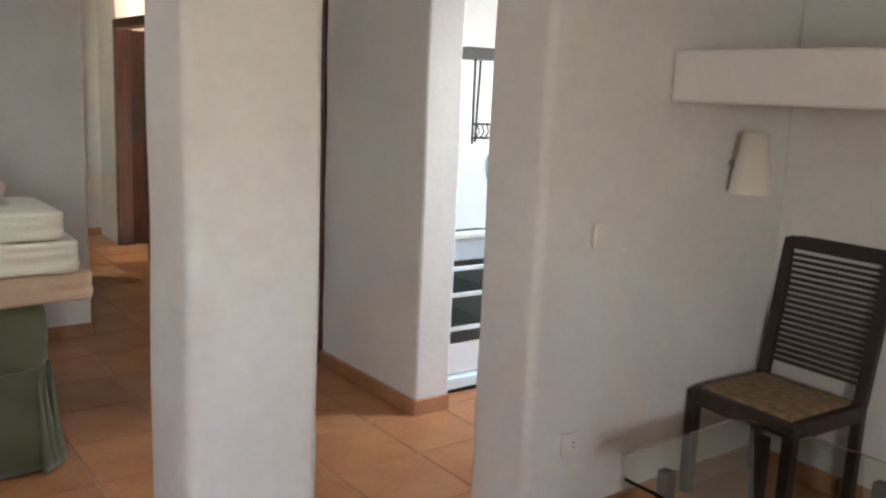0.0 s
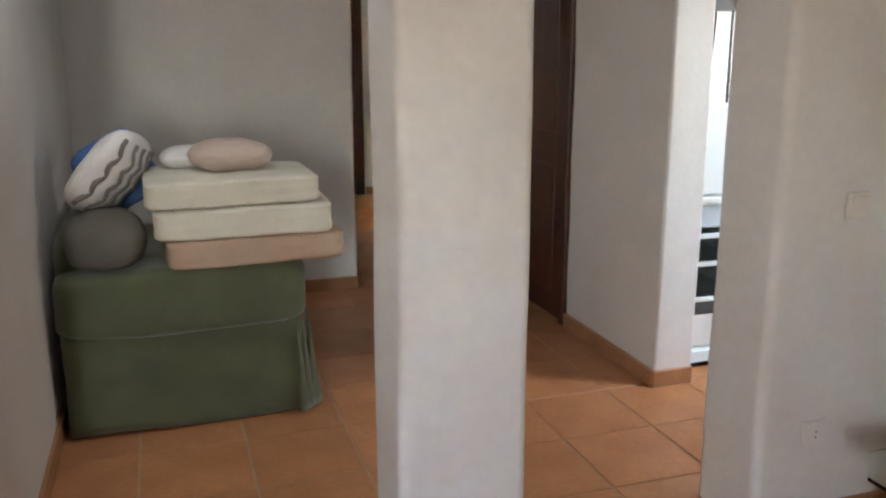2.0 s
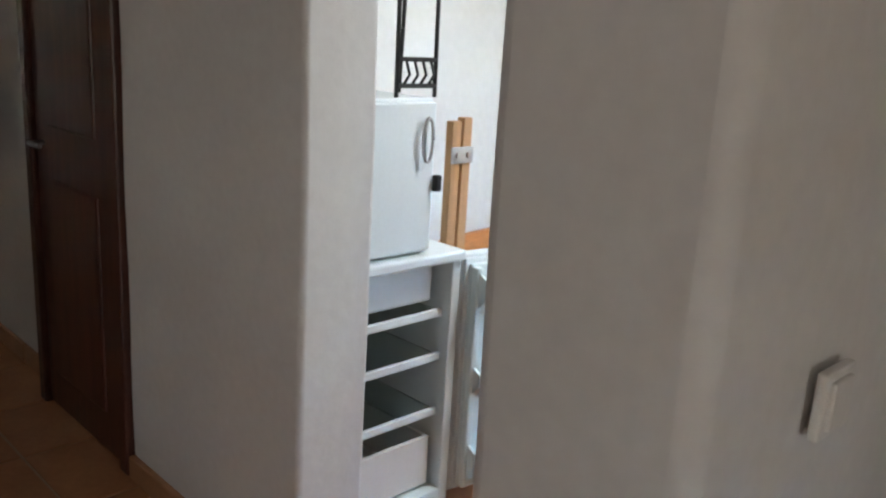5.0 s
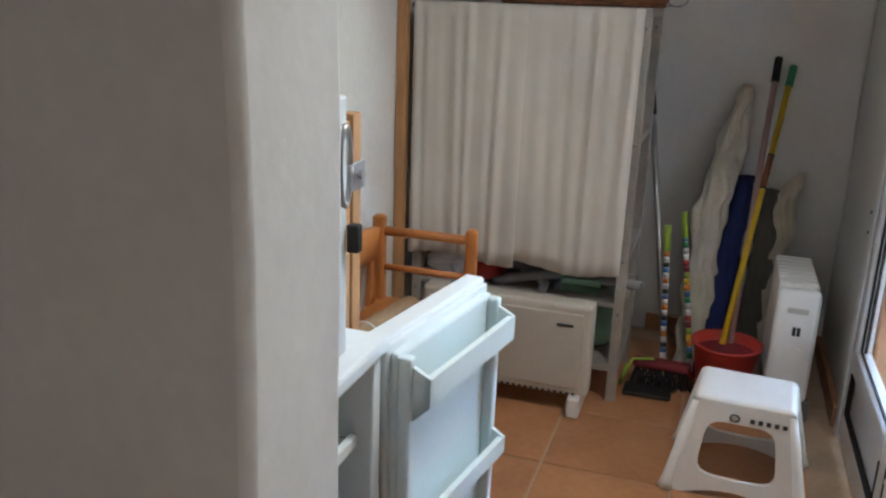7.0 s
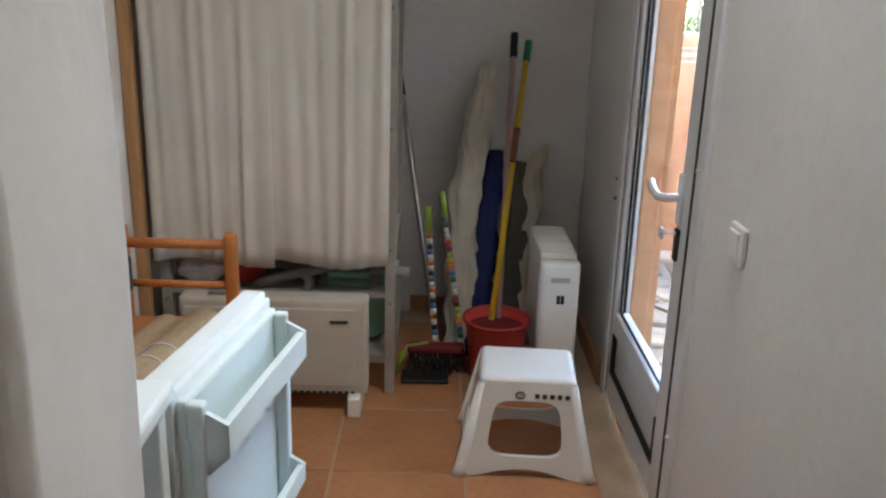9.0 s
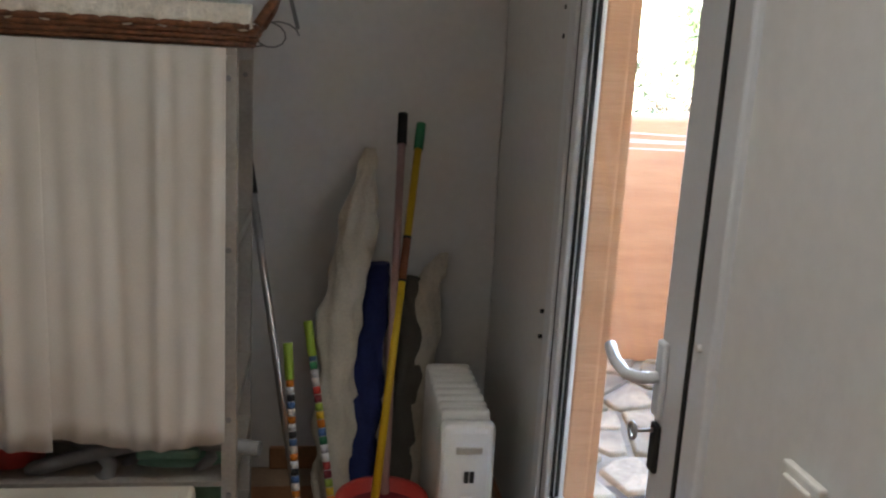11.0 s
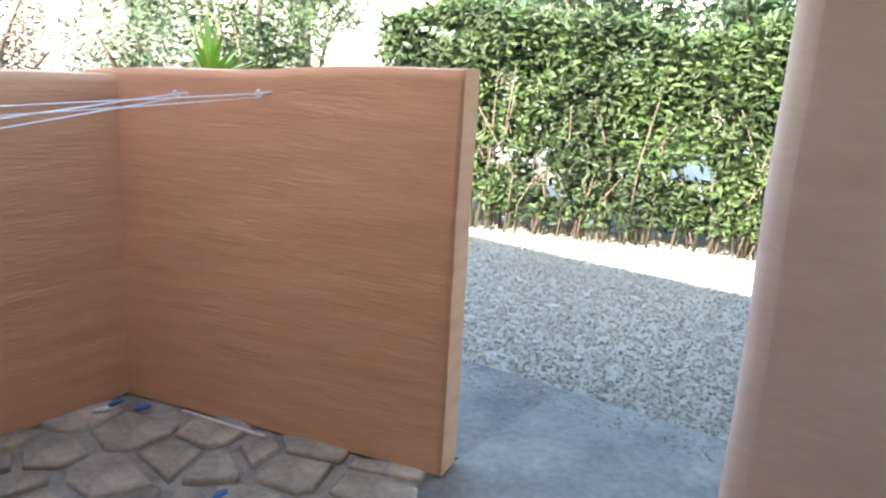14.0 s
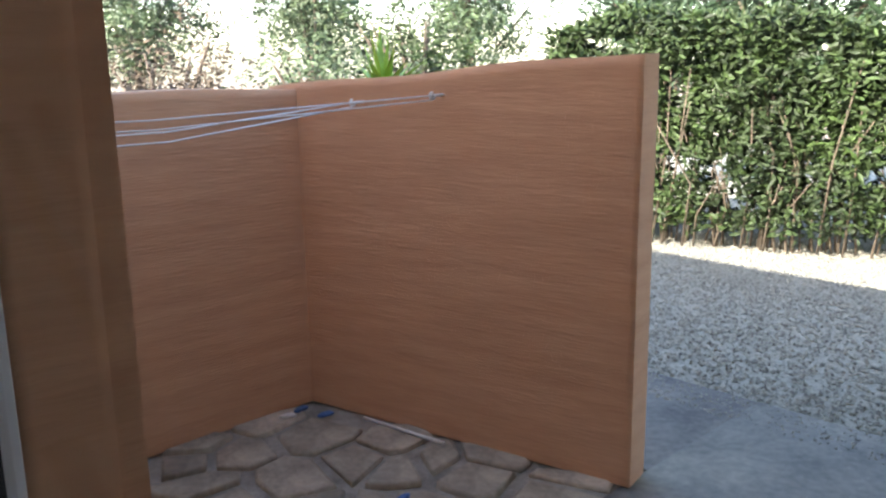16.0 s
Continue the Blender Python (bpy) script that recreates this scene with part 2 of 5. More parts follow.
def cushion(cx, cy, cz, lx, ly, lz, m=None, n=10, puff=0.35, noise_amp=0.006, power=4.0):
    """A soft box: a rounded block, fuller in its middle."""
    bm = bmesh.new()
    bmesh.ops.create_cube(bm, size=2.0)
    bmesh.ops.subdivide_edges(bm, edges=bm.edges[:], cuts=n, use_grid_fill=True)
    for v in bm.verts:
        p = v.co.copy()
        k = (abs(p.x) ** power + abs(p.y) ** power + abs(p.z) ** power) ** (1 / power)
        q = p / k
        f = 1 - puff * max(abs(q.x), abs(q.y)) ** 3
        d = noise.noise(Vector((q.x * 2 + cx, q.y * 2 + cy, q.z * 2 + cz))) * noise_amp
        v.co = Vector((q.x * lx / 2 + d, q.y * ly / 2 + d, q.z * lz / 2 * f + d))
    for f in bm.faces:
        f.smooth = True
    mm = Matrix.Translation((cx, cy, cz)) @ (m if m is not None else Matrix())
    bmesh.ops.transform(bm, matrix=mm, verts=bm.verts)
    return bm


def mesh_object(name, bm, mat):
    me = bpy.data.meshes.new(name)
    bm.to_mesh(me)
    bm.free()
    me.materials.append(mat)
    return new(name, me)


def thing(name, at, label, category, group=""):
    ob = new(name)
    ob.empty_display_size = 0.1
    ob.location = at
    return tagged(ob, label, category, group)


BASE = {}


def part(name, bm, mat, parent, label=""):
    """One mesh under a thing or a part; bm is in world coordinates."""
    at = BASE.get(parent.name, parent.location.copy())
    bmesh.ops.translate(bm, vec=-at, verts=bm.verts)
    ob = mesh_object(name, bm, mat)
    ob.parent = parent
    BASE[ob.name] = at
    if label:
        tagged(ob, label)
    return ob


def single(name, bm, mat, label, category, group="", kind=""):
    return tagged(mesh_object(name, bm, mat), label, category, group, kind)


def structure(name, bm, mat, label, category="wall"):
    return tagged(mesh_object(name, bm, mat), label, category, kind="structure")


def wobble(bm, amp=0.006, scale=2.0, cuts=0):
    if cuts:
        bmesh.ops.subdivide_edges(bm, edges=bm.edges[:], cuts=cuts, use_grid_fill=True)
    for v in bm.verts:
        v.co += noise.noise_vector(v.co * scale) * amp
    for f in bm.faces:
        f.smooth = True
    return bm


def plaster(name, x0, y0, x1, y1, label, z0=0.0, z1=2.5, r=0.03, mat=None, amp=0.008):
    """A hand-plastered wall with rounded, slightly wavy upright edges."""
    bm = bmesh.new()
    box(bm, x0, y0, z0, x1, y1, z1)
    es = [e for e in bm.edges if abs(e.verts[0].co.z - e.verts[1].co.z) > 0.5]
    bmesh.ops.bevel(bm, geom=es, offset=r, segments=4, affect="EDGES", profile=0.5)
    zs = int((z1 - z0) / 0.1)
    for i in range(1, zs):
        z = z0 + (z1 - z0) * i / zs
        bmesh.ops.bisect_plane(bm, geom=bm.verts[:] + bm.edges[:] + bm.faces[:], plane_co=(0, 0, z), plane_no=(0, 0, 1))
    for v in bm.verts:
        d = noise.noise_vector(Vector((v.co.x * 1.5, v.co.y * 1.5, v.co.z * 2.2))) * amp
        v.co += Vector((d.x, d.y, 0))
    for f in bm.faces:
        f.smooth = len(f.verts) == 4
    for e in bm.edges:
        if len(e.link_faces) == 2 and abs(e.verts[0].co.z - e.verts[1].co.z) > 0.02:
            a, b = sorted(f.calc_area() for f in e.link_faces)
            e.smooth = b < 4 * a
    return structure(name, bm, mat or WALL, label)


# ---- house: walls, floor, ceiling ----
H = 2.5
plaster("wall_living_east_pier", 0.0, -0.385, 0.3, 1.12, "thick white plastered wall with a rounded end", r=0.028)
plaster("wall_pillar", 0.0, -1.56, 0.3, -1.187, "white plastered pillar with rounded corners", r=0.026)
plaster("wall_living_west", 0.0, -5.2, 0.3, -2.60, "white plastered wall of the living room")
plaster("wall_corridor", -1.84, 0.0, -0.905, 0.205, "white plastered corridor wall with a rounded end", r=0.014)
plaster("wall_sofa_south", -2.99, -2.72, 0.0, -2.60, "white plastered wall beside the sofa", r=0.01)
plaster("wall_sofa_back", -3.15, -2.72, -2.99, -0.95, "white plastered wall behind the sofa", r=0.02)
plaster("wall_corridor_south", -6.6, -1.1, -3.15, -0.96, "white corridor wall", r=0.01)
plaster("wall_corridor_north", -5.0, 0.07, -2.60, 0.2, "white corridor wall between two doors", r=0.01)
plaster("wall_corridor_end", -6.62, -0.08, -6.5, 0.2, "white wall at the corridor's end", r=0.01)
plaster("wall_corridor_back", -6.75, -1.1, -6.62, 1.6, "white wall closing the corridor", r=0.01)
# Unseen window opening, added so sky light reaches the dim corridor.
plaster("wall_room_back_a", -6.62, 1.5, -5.95, 1.6, "white wall of the side room", r=0.01)
plaster("wall_room_back_b", -4.95, 1.5, -1.80, 1.6, "white wall of the side room", r=0.01)
plaster("wall_room_back_sill", -5.95, 1.5, -4.95, 1.6, "white wall under the side room's added light opening", z1=0.9, r=0.01)
plaster("wall_room_back_top", -5.95, 1.5, -4.95, 1.6, "white wall over the side room's added light opening", z0=2.1, r=0.01)
plaster("wall_corridor_stub", -6.5, 0.07, -5.92, 0.2, "white corridor wall", r=0.01)
plaster("wall_utility_west", -1.80, 0.205, -1.665, 3.3, "white wall of the utility room", r=0.01)
plaster("wall_utility_north", -1.80, 3.18, 0.0, 3.3, "white wall of the utility room behind the tools", r=0.01)
plaster("wall_nook", 0.3, 0.98, 4.4, 1.12, "white wall behind the dining chair", r=0.01)
plaster("wall_living_south", 0.3, -5.2, 4.4, -5.06, "white living room wall", r=0.01)
# Assumed unseen window; its slit width sets how much sky light enters.
plaster("wall_living_window_a", 4.3, -5.06, 4.42, -3.08, "white living room wall beside the window", r=0.01)
plaster("wall_living_window_b", 4.3, -2.82, 4.42, 0.98, "white living room wall beside the window", r=0.01)
plaster("wall_living_window_sill", 4.3, -3.08, 4.42, -2.82, "white wall under the window", z1=1.0, r=0.01)
plaster("wall_living_window_top", 4.3, -3.08, 4.42, -2.82, "white wall over the window", z0=1.95, r=0.01)
structure("ceiling", cube(-6.75, -5.2, H, 4.42, 3.3, H + 0.12), CEIL, "plain white ceiling", "ceiling")
structure("floor", cube(-6.75, -5.2, -0.12, 4.42, 1.12, -0.004), GROUT, "terracotta tiled floor with pale joints", "floor")
fl2 = structure("floor_utility", cube(-1.80, 1.12, -0.12, 0.0, 3.3, -0.004), GROUT, "terracotta tiled utility floor", "floor")
# wall round the outside door: lower part beside it and the strip above
plaster("wall_door_near", 0.0, 0.98, 0.125, 1.50, "white plastered wall with a light switch", r=0.004)
plaster("wall_door_far", 0.0, 2.43, 0.125, 3.3, "white plastered wall between the door and the corner", r=0.004)
plaster("wall_door_top", 0.0, 1.50, 0.125, 2.43, "white wall over the outside door", z0=2.08, r=0.004)


def skirting(name, x0, y0, x1, y1, label="terracotta skirting tiles along the wall", h=0.08):
    """A row of tile strips along an axis-parallel line, each one a piece."""
    root = tagged(new(name), label, "baseboard", kind="structure")
    along_x = abs(x1 - x0) > abs(y1 - y0)
    length = (x1 - x0) if along_x else (y1 - y0)
    n = max(1, round(length / 0.41))
    step = length / n
    t = 0.012
    bm = cube(0.001, -t, 0, step - 0.002, t, h, bevel=0.003, seg=1) if along_x else cube(-t, 0.001, 0, t, step - 0.002, h, bevel=0.003, seg=1)
    first = None
    for i in range(n):
        if first is None:
            ob = mesh_object("tile", bm, SKIRT)
            first = ob
        else:
            ob = new("tile", first.data)
        ob.location = (x0 + step * i, y0, 0) if along_x else (x0, y0 + step * i, 0)
        ob.parent = root
    return root


skirting("baseboard_corridor", -1.83, -0.006, -0.895, -0.006)
skirting("baseboard_pier", -0.899, -0.015, -0.899, 0.20)
skirting("baseboard_sofa_back", -2.984, -2.59, -2.984, -0.945)
skirting("baseboard_sofa_south", -2.97, -2.592, 0.0, -2.592)
skirting("baseboard_living", 0.306, -0.36, 0.306, 0.97)
skirting("baseboard_nook", 0.32, 0.974, 3.0, 0.974)
skirting("baseboard_utility_north", -0.75, 3.174, 0.0, 3.174)
skirting("baseboard_utility_far", -0.006, 2.45, -0.006, 3.17)
skirting("baseboard_utility_near", -0.006, 0.05, -0.006, 1.49)
skirting("baseboard_corridor_north", -5.0, 0.064, -2.62, 0.064)
skirting("baseboard_corridor_end", -6.494, -0.07, -6.494, 0.06)

# beam over the chair nook
structure("beam_nook", cube(0.302, 0.20, 1.55, 4.3, 0.975, 1.73, bevel=0.012), WALL, "white plastered shelf beam across the nook", "beam")

# ---- doors ----
def wooden_door(name, label, frame_boxes, leaf_box, handle_at, m=None):
    """Dark door: frame posts, a leaf with raised panels, a steel handle."""
    at = Vector(frame_boxes[0][:3])
    root = tagged(new(name), label, "door", kind="structure")
    root.location = at
    for b in frame_boxes:
        part("door_frame", cube(*b, bevel=0.008), DARKWOOD, root)
    leaf = bmesh.new()
    box(leaf, *leaf_box, bevel=0.005, m=m)
    leaf = part("door_leaf", leaf, DARKWOOD, root, "dark mahogany door leaf")
    x0, y0, z0, x1, y1, z1 = leaf_box
    for a, b in ((0.15, 0.9), (1.08, 1.85)):
        bm = bmesh.new()
        box(bm, x0 + 0.12, y0 - 0.008, a, x1 - 0.12, y1 + 0.008, b, bevel=0.012, m=m)
        part("panel", bm, DARKWOOD, leaf)
    bm = bmesh.new()
    hx, hy = handle_at
    tube(bm, [(hx, hy, 1.02), (hx, hy - 0.05, 1.02), (hx + 0.10, hy - 0.05, 1.02)], 0.009)
    if m is not None:
        bmesh.ops.transform(bm, matrix=m, verts=bm.verts)
    part("door_handle", bm, STEEL, leaf, "steel lever handle")
    return root


wooden_door("door_1", "dark mahogany door standing shut in the corridor", [(-1.90, -0.02, 0, -1.84, 0.14, 2.08), (-2.62, -0.02, 0, -2.56, 0.14, 2.08), (-2.56, -0.02, 2.0, -1.90, 0.14, 2.08)], (-2.555, 0.0, 0.01, -1.905, 0.04, 1.99), (-2.48, 0.0))
turn = Matrix.Translation((-5.88, 0.16, 0)) @ Matrix.Rotation(radians(62), 4, "Z") @ Matrix.Translation((5.88, -0.16, 0))
wooden_door("door_2", "dark wooden door standing half open at the corridor's far side", [(-5.93, 0.05, 0, -5.86, 0.21, 2.08), (-5.03, 0.05, 0, -4.96, 0.21, 2.08), (-5.86, 0.05, 2.0, -5.03, 0.21, 2.08)], (-5.85, 0.15, 0.01, -5.05, 0.19, 1.99), (-5.12, 0.15), turn)
wooden_door("door_3", "dark wooden door frame at the corridor's end", [(-6.56, -0.17, 0, -6.47, -0.08, 2.08), (-6.56, -0.97, 0, -6.47, -0.90, 2.08), (-6.56, -0.90, 2.0, -6.47, -0.17, 2.08)], (-6.58, -0.90, 0.01, -6.54, -0.17, 1.99), (-6.56, -0.30))

# ---- outside door of white aluminium ----
door = tagged(new("door_4"), "white aluminium outside door with a clear pane, shut", "door", kind="structure")
door.location = (0.03, 1.9, 0)
for b in ((-0.012, 1.50, 0, 0.06, 1.565, 2.08), (-0.012, 2.37, 0, 0.06, 2.43, 2.08), (-0.012, 1.565, 2.02, 0.06, 2.37, 2.08)):
    part("door_frame", cube(*b, bevel=0.006), ALU, door)
leaf = part("stile", cube(-0.004, 1.575, 0.02, 0.05, 1.70, 2.01, bevel=0.008), ALU, door)
part("stile", cube(-0.004, 2.315, 0.02, 0.05, 2.36, 2.01, bevel=0.008), ALU, door)
for z0, z1 in ((0.02, 0.12), (0.27, 0.35), (1.93, 2.01)):
    part("rail", cube(-0.004, 1.70, z0, 0.05, 2.315, z1, bevel=0.006), ALU, door)
part("lower_panel", cube(0.012, 1.70, 0.12, 0.035, 2.315, 0.27), ALU, door)
for b in ((-0.006, 1.7, 0.12, 0.012, 1.706, 0.27), (-0.006, 2.309, 0.12, 0.012, 2.315, 0.27), (-0.006, 1.706, 0.12, 0.012, 2.309, 0.126)):
    part("gasket", cube(*b), BLACK, door, "black strip, rubber seal and painted gap shade")
# Near strip paints the door gap's shade, set proud to be seen.
for b in ((-0.0135, 1.565, 0.02, 0.03, 1.575, 2.02), (-0.002, 2.36, 0.02, 0.03, 2.37, 2.02)):
    part("gasket", cube(*b), BLACK, door, "black strip, rubber seal and painted gap shade")
for b in ((0.010, 1.70, 0.35, 0.017, 1.706, 1.93), (0.010, 2.307, 0.35, 0.017, 2.315, 1.93), (0.026, 2.307, 0.35, 0.034, 2.315, 1.93), (0.010, 1.706, 0.35, 0.017, 2.307, 0.356)):
    part("gasket", cube(*b), BLACK, door, "black strip, rubber seal and painted gap shade round the pane")
pane = part("pane", cube(0.018, 1.706, 0.356, 0.024, 2.307, 1.93), GLASS, door, "clear glass pane")
pane.visible_shadow = False
bm = cube(-0.016, 1.655, 0.850, -0.004, 1.69, 0.985, bevel=0.006)
plate = part("handle_plate", bm, ALU, door, "white handle plate")
bm = bmesh.new()
tube(bm, [(-0.012, 1.672, 0.920), (-0.05, 1.672, 0.920), (-0.065, 1.69, 0.921), (-0.066, 1.74, 0.925), (-0.062, 1.775, 0.930), (-0.058, 1.795, 0.935)], 0.011, 10)
part("lever", bm, ALU, plate, "white lever handle")
part("lock_plate", cube(-0.014, 1.655, 0.750, -0.004, 1.685, 0.838, bevel=0.004), BLACK, door, "black keyhole plate")
bm = bmesh.new()
tube(bm, [(-0.012, 1.672, 0.825), (-0.05, 1.672, 0.825)], 0.004)
tube(bm, [(-0.05, 1.672 + 0.014 * math.cos(a), 0.825 + 0.014 * math.sin(a)) for a in (i * math.pi / 8 for i in range(17))], 0.0035, 6)
part("key", bm, STEEL, door, "steel key left in the lock")
for z in (1.02, 0.3):
    bm = bmesh.new()
    tube(bm, [(-0.02, 1.535, z), (-0.008, 1.535, z)], 0.006)
    part("screw_cap", bm, PLASTIC, door)

# two small strike fittings on the wall beside the door
for z in (0.72, 1.50):
    for dz in (0, 0.07):
        bm = bmesh.new()
        tube(bm, [(-0.006, 2.49, z + dz), (0.004, 2.49, z + dz)], 0.006, 8)
        single("wall_plug", bm, BLACK, "small dark screw plug in the white wall", "wall plug")


def switch(name, at, normal, label, cat="light switch", socket=False):
    """A square white plate with a rocker, or a round socket."""
    root = thing(name, at, label, cat)
    x, y, z = at
    nx, ny = normal
    s = 0.042
    if nx:
        a, b = sorted((x, x + nx * 0.013))
        part("plate", cube(a, y - s, z - s, b, y + s, z + s, bevel=0.004), PLASTIC, root)
        a, b = sorted((x + nx * 0.011, x + nx * 0.019))
        if not socket:
            part("rocker", cube(a, y - 0.028, z - 0.03, b, y + 0.028, z + 0.03, bevel=0.003), PLASTIC, root)
    else:
        a, b = sorted((y, y + ny * 0.011))
        part("plate", cube(x - s, a, z - s, x + s, b, z + s, bevel=0.004), PLASTIC, root)
        a, b = sorted((y + ny * 0.009, y + ny * 0.017))
        part("rocker", cube(x - 0.028, a, z - 0.03, x + 0.028, b, z + 0.03, bevel=0.003), PLASTIC, root)
    if socket:
        bm = bmesh.new()
        c = x + nx * 0.015
        tube(bm, [(c - 0.004, y, z), (c + 0.004, y, z)], 0.024, 20)
        part("well", bm, PLASTIC, root, "round white socket well")
        for d in (-0.009, 0.009):
            bm = bmesh.new()
            tube(bm, [(c + 0.003, y, z + d), (c + 0.006, y, z + d)], 0.003)
            part("hole", bm, BLACK, root)
    return root


switch("light_switch", (0.311, -0.115, 1.09), (1, 0), "square white light switch on the plastered wall")
switch("power_socket", (0.302, -0.183, 0.345), (1, 0), "white power socket low on the wall", "socket", True)
switch("light_switch", (0.0, 1.24, 0.925), (-1, 0), "square white light switch beside the outside door")
switch("light_switch", (0.11, -2.60, 1.15), (0, 1), "square white light switch on the sofa wall")


# ---- living room: chair, wall lamp, glass table ----
def dining_chair():
    root = thing("dining_chair", (0.52, 0.75, 0), "dark wenge dining chair with woven seagrass seat and slatted back", "chair")
    m = Matrix.Translation((0.56, 0.68, 0)) @ Matrix.Rotation(radians(-3), 4, "Z")

    def put(name, mat, label="", **k):
        bm = bmesh.new()
        box(bm, *k["b"], bevel=k.get("bevel", 0.004), m=m @ k.get("t", Matrix()))
        return part(name, bm, mat, root, label)
    w, d = 0.215, 0.215
    for sx in (-1, 1):
        put("leg", WENGE, b=(sx * w - 0.022, -d - 0.022, 0, sx * w + 0.022, -d + 0.022, 0.44))
        put("leg", WENGE, b=(sx * w - 0.02, d - 0.02, 0, sx * w + 0.02, d + 0.02, 0.46))
        put("seat_rail", WENGE, b=(sx * w - 0.018, -d, 0.38, sx * w + 0.018, d, 0.445))
    put("seat_rail", WENGE, b=(-w, -d - 0.018, 0.38, w, -d + 0.018, 0.445))
    put("seat_rail", WENGE, b=(-w, d - 0.018, 0.38, w, d + 0.018, 0.445))
    put("seat", SEAGRASS, "woven seagrass seat", b=(-w + 0.015, -d + 0.015, 0.435, w - 0.015, d - 0.03, 0.46), bevel=0.01)
    lean = Matrix.Translation((0, d, 0.44)) @ Matrix.Rotation(radians(-9), 4, "X")
    for sx in (-1, 1):
        put("back_post", WENGE, b=(sx * w - 0.025, -0.016, 0, sx * w + 0.025, 0.016, 0.60), t=lean)
    put("top_rail", WENGE, b=(-w, -0.015, 0.54, w, 0.015, 0.60), t=lean)
    for i in range(19):
        z = 0.07 + i * 0.0245
        put("slat", WENGE, b=(-w + 0.02, -0.009, z, w - 0.02, 0.009, z + 0.0145), t=lean, bevel=0.002)
    return root


dining_chair()
lamp = thing("wall_lamp", (0.39, 0.60, 1.2), "white tapered paper shade wall lamp, unlit", "wall lamp")
bm = bmesh.new()
lathe(bm, [(0.082, 1.22), (0.048, 1.45), (0.045, 1.45), (0.079, 1.22)], (0.40, 0.60, 0), 28, cap=False)
part("shade", bm, SHADE, lamp, "white tapered shade")
bm = bmesh.new()
tube(bm, [(0.30, 0.60, 1.33), (0.40, 0.60, 1.33), (0.40, 0.60, 1.38)], 0.008)
part("arm", bm, STEEL, lamp)

tab = thing("glass_table", (0.85, 0.1, 0), "low table with clipped-corner clear glass top", "table")


def clipped(bm, cx, cy, hx, hy, c, z0, z1):
    pts = [(-hx + c, -hy), (hx - c, -hy), (hx, -hy + c), (hx, hy - c), (hx - c, hy), (-hx + c, hy), (-hx, hy - c), (-hx, -hy + c)]
    lo = [bm.verts.new((cx + a, cy + b, z0)) for a, b in pts]
    hi = [bm.verts.new((cx + a, cy + b, z1)) for a, b in pts]
    bm.faces.new(lo[::-1])
    bm.faces.new(hi)
    for k in range(8):
        bm.faces.new((lo[k], lo[(k + 1) % 8], hi[(k + 1) % 8], hi[k]))
    return bm


part("tabletop", clipped(bmesh.new(), 0.93, 0.08, 0.36, 0.42, 0.12, 0.40, 0.412), TABLE_GLASS, tab, "clear glass top")
part("shelf", cube(0.72, -0.15, 0.12, 1.14, 0.31, 0.13, bevel=0.003), TABLE_GLASS, tab, "clear glass under-shelf")
for x, y in ((0.70, -0.2), (1.12, -0.2), (0.70, 0.32), (1.12, 0.32)):
    part("leg", cube(x, y, 0, x + 0.045, y + 0.045, 0.40, bevel=0.006), WENGE, tab)

# ---- sofa corner ----
sofa = thing("sofa", (-1.9, -2.1, 0), "sofa under a loose olive-green slipcover", "sofa")
bm = sheet(lambda u, v: (-1.16 + 0.012 * math.sin(v * 9 + u * 5) + 0.02 * (1 - v), -2.55 + u * 0.95 + 0.01 * math.sin(u * 30) * (1 - v), 0.012 + v * 0.43 + 0.008 * math.sin(u * 7)), 40, 12, (-0.02, 0, 0))
part("skirt", bm, GREEN, sofa, "hanging olive slipcover skirt with soft folds")
bm = sheet(lambda u, v: (-1.17 - u * 1.7, -1.60 + 0.03 * (1 - v) + 0.018 * math.sin(u * 40) * (1 - v), 0.012 + v * 0.43), 60, 8, (0, -0.02, 0))
part("skirt", bm, GREEN, sofa)
part("arm", cushion(-1.30, -2.07, 0.55, 0.37, 1.0, 0.29, puff=0.03, noise_amp=0.014, power=7), GREEN, sofa, "broad padded arm under the slipcover")
part("seat", cushion(-2.2, -2.02, 0.40, 1.5, 0.84, 0.30, puff=0.05, power=8), GREEN, sofa)
part("backrest", cushion(-2.1, -2.50, 0.56, 1.7, 0.16, 0.50, puff=0.05, power=6), GREEN, sofa)
part("base", cube(-2.9, -2.5, 0.02, -1.2, -1.66, 0.42, bevel=0.03), GREEN, sofa)
for k in range(3):
    y = -1.62 + k * 0.03
    bm = sheet(lambda u, v: (-1.155 - 0.03 * k - u * 0.06 + 0.05 * (1 - v) * (1 - u), y + 0.05 * (1 - v) * math.sin(u * 3.1), 0.012 + v * 0.42), 8, 10, (-0.006, -0.004, 0))
    part("pleat", bm, GREEN, sofa, "loose corner pleat of the slipcover")
single("bolster", cushion(-1.28, -2.36, 0.80, 0.36, 0.32, 0.235, puff=0.08, power=2.6, n=14), GREY_F, "grey-brown fabric bolster on the sofa arm", "cushion")
single("seat_cushion", cushion(-1.36, -1.775, 0.745, 0.52, 0.72, 0.118, m=Matrix.Rotation(0.04, 4, "Z"), puff=0.03, power=16, n=14), FOAM_T, "tan covered seat cushion lying on the sofa arm", "cushion", "stacked seat cushions")
single("seat_cushion", cushion(-1.36, -1.81, 0.866, 0.52, 0.71, 0.128, m=Matrix.Rotation(-0.02, 4, "Z"), puff=0.03, power=16, n=14), FOAM_W, "cream seat cushion in the middle of a stack", "cushion", "stacked seat cushions")
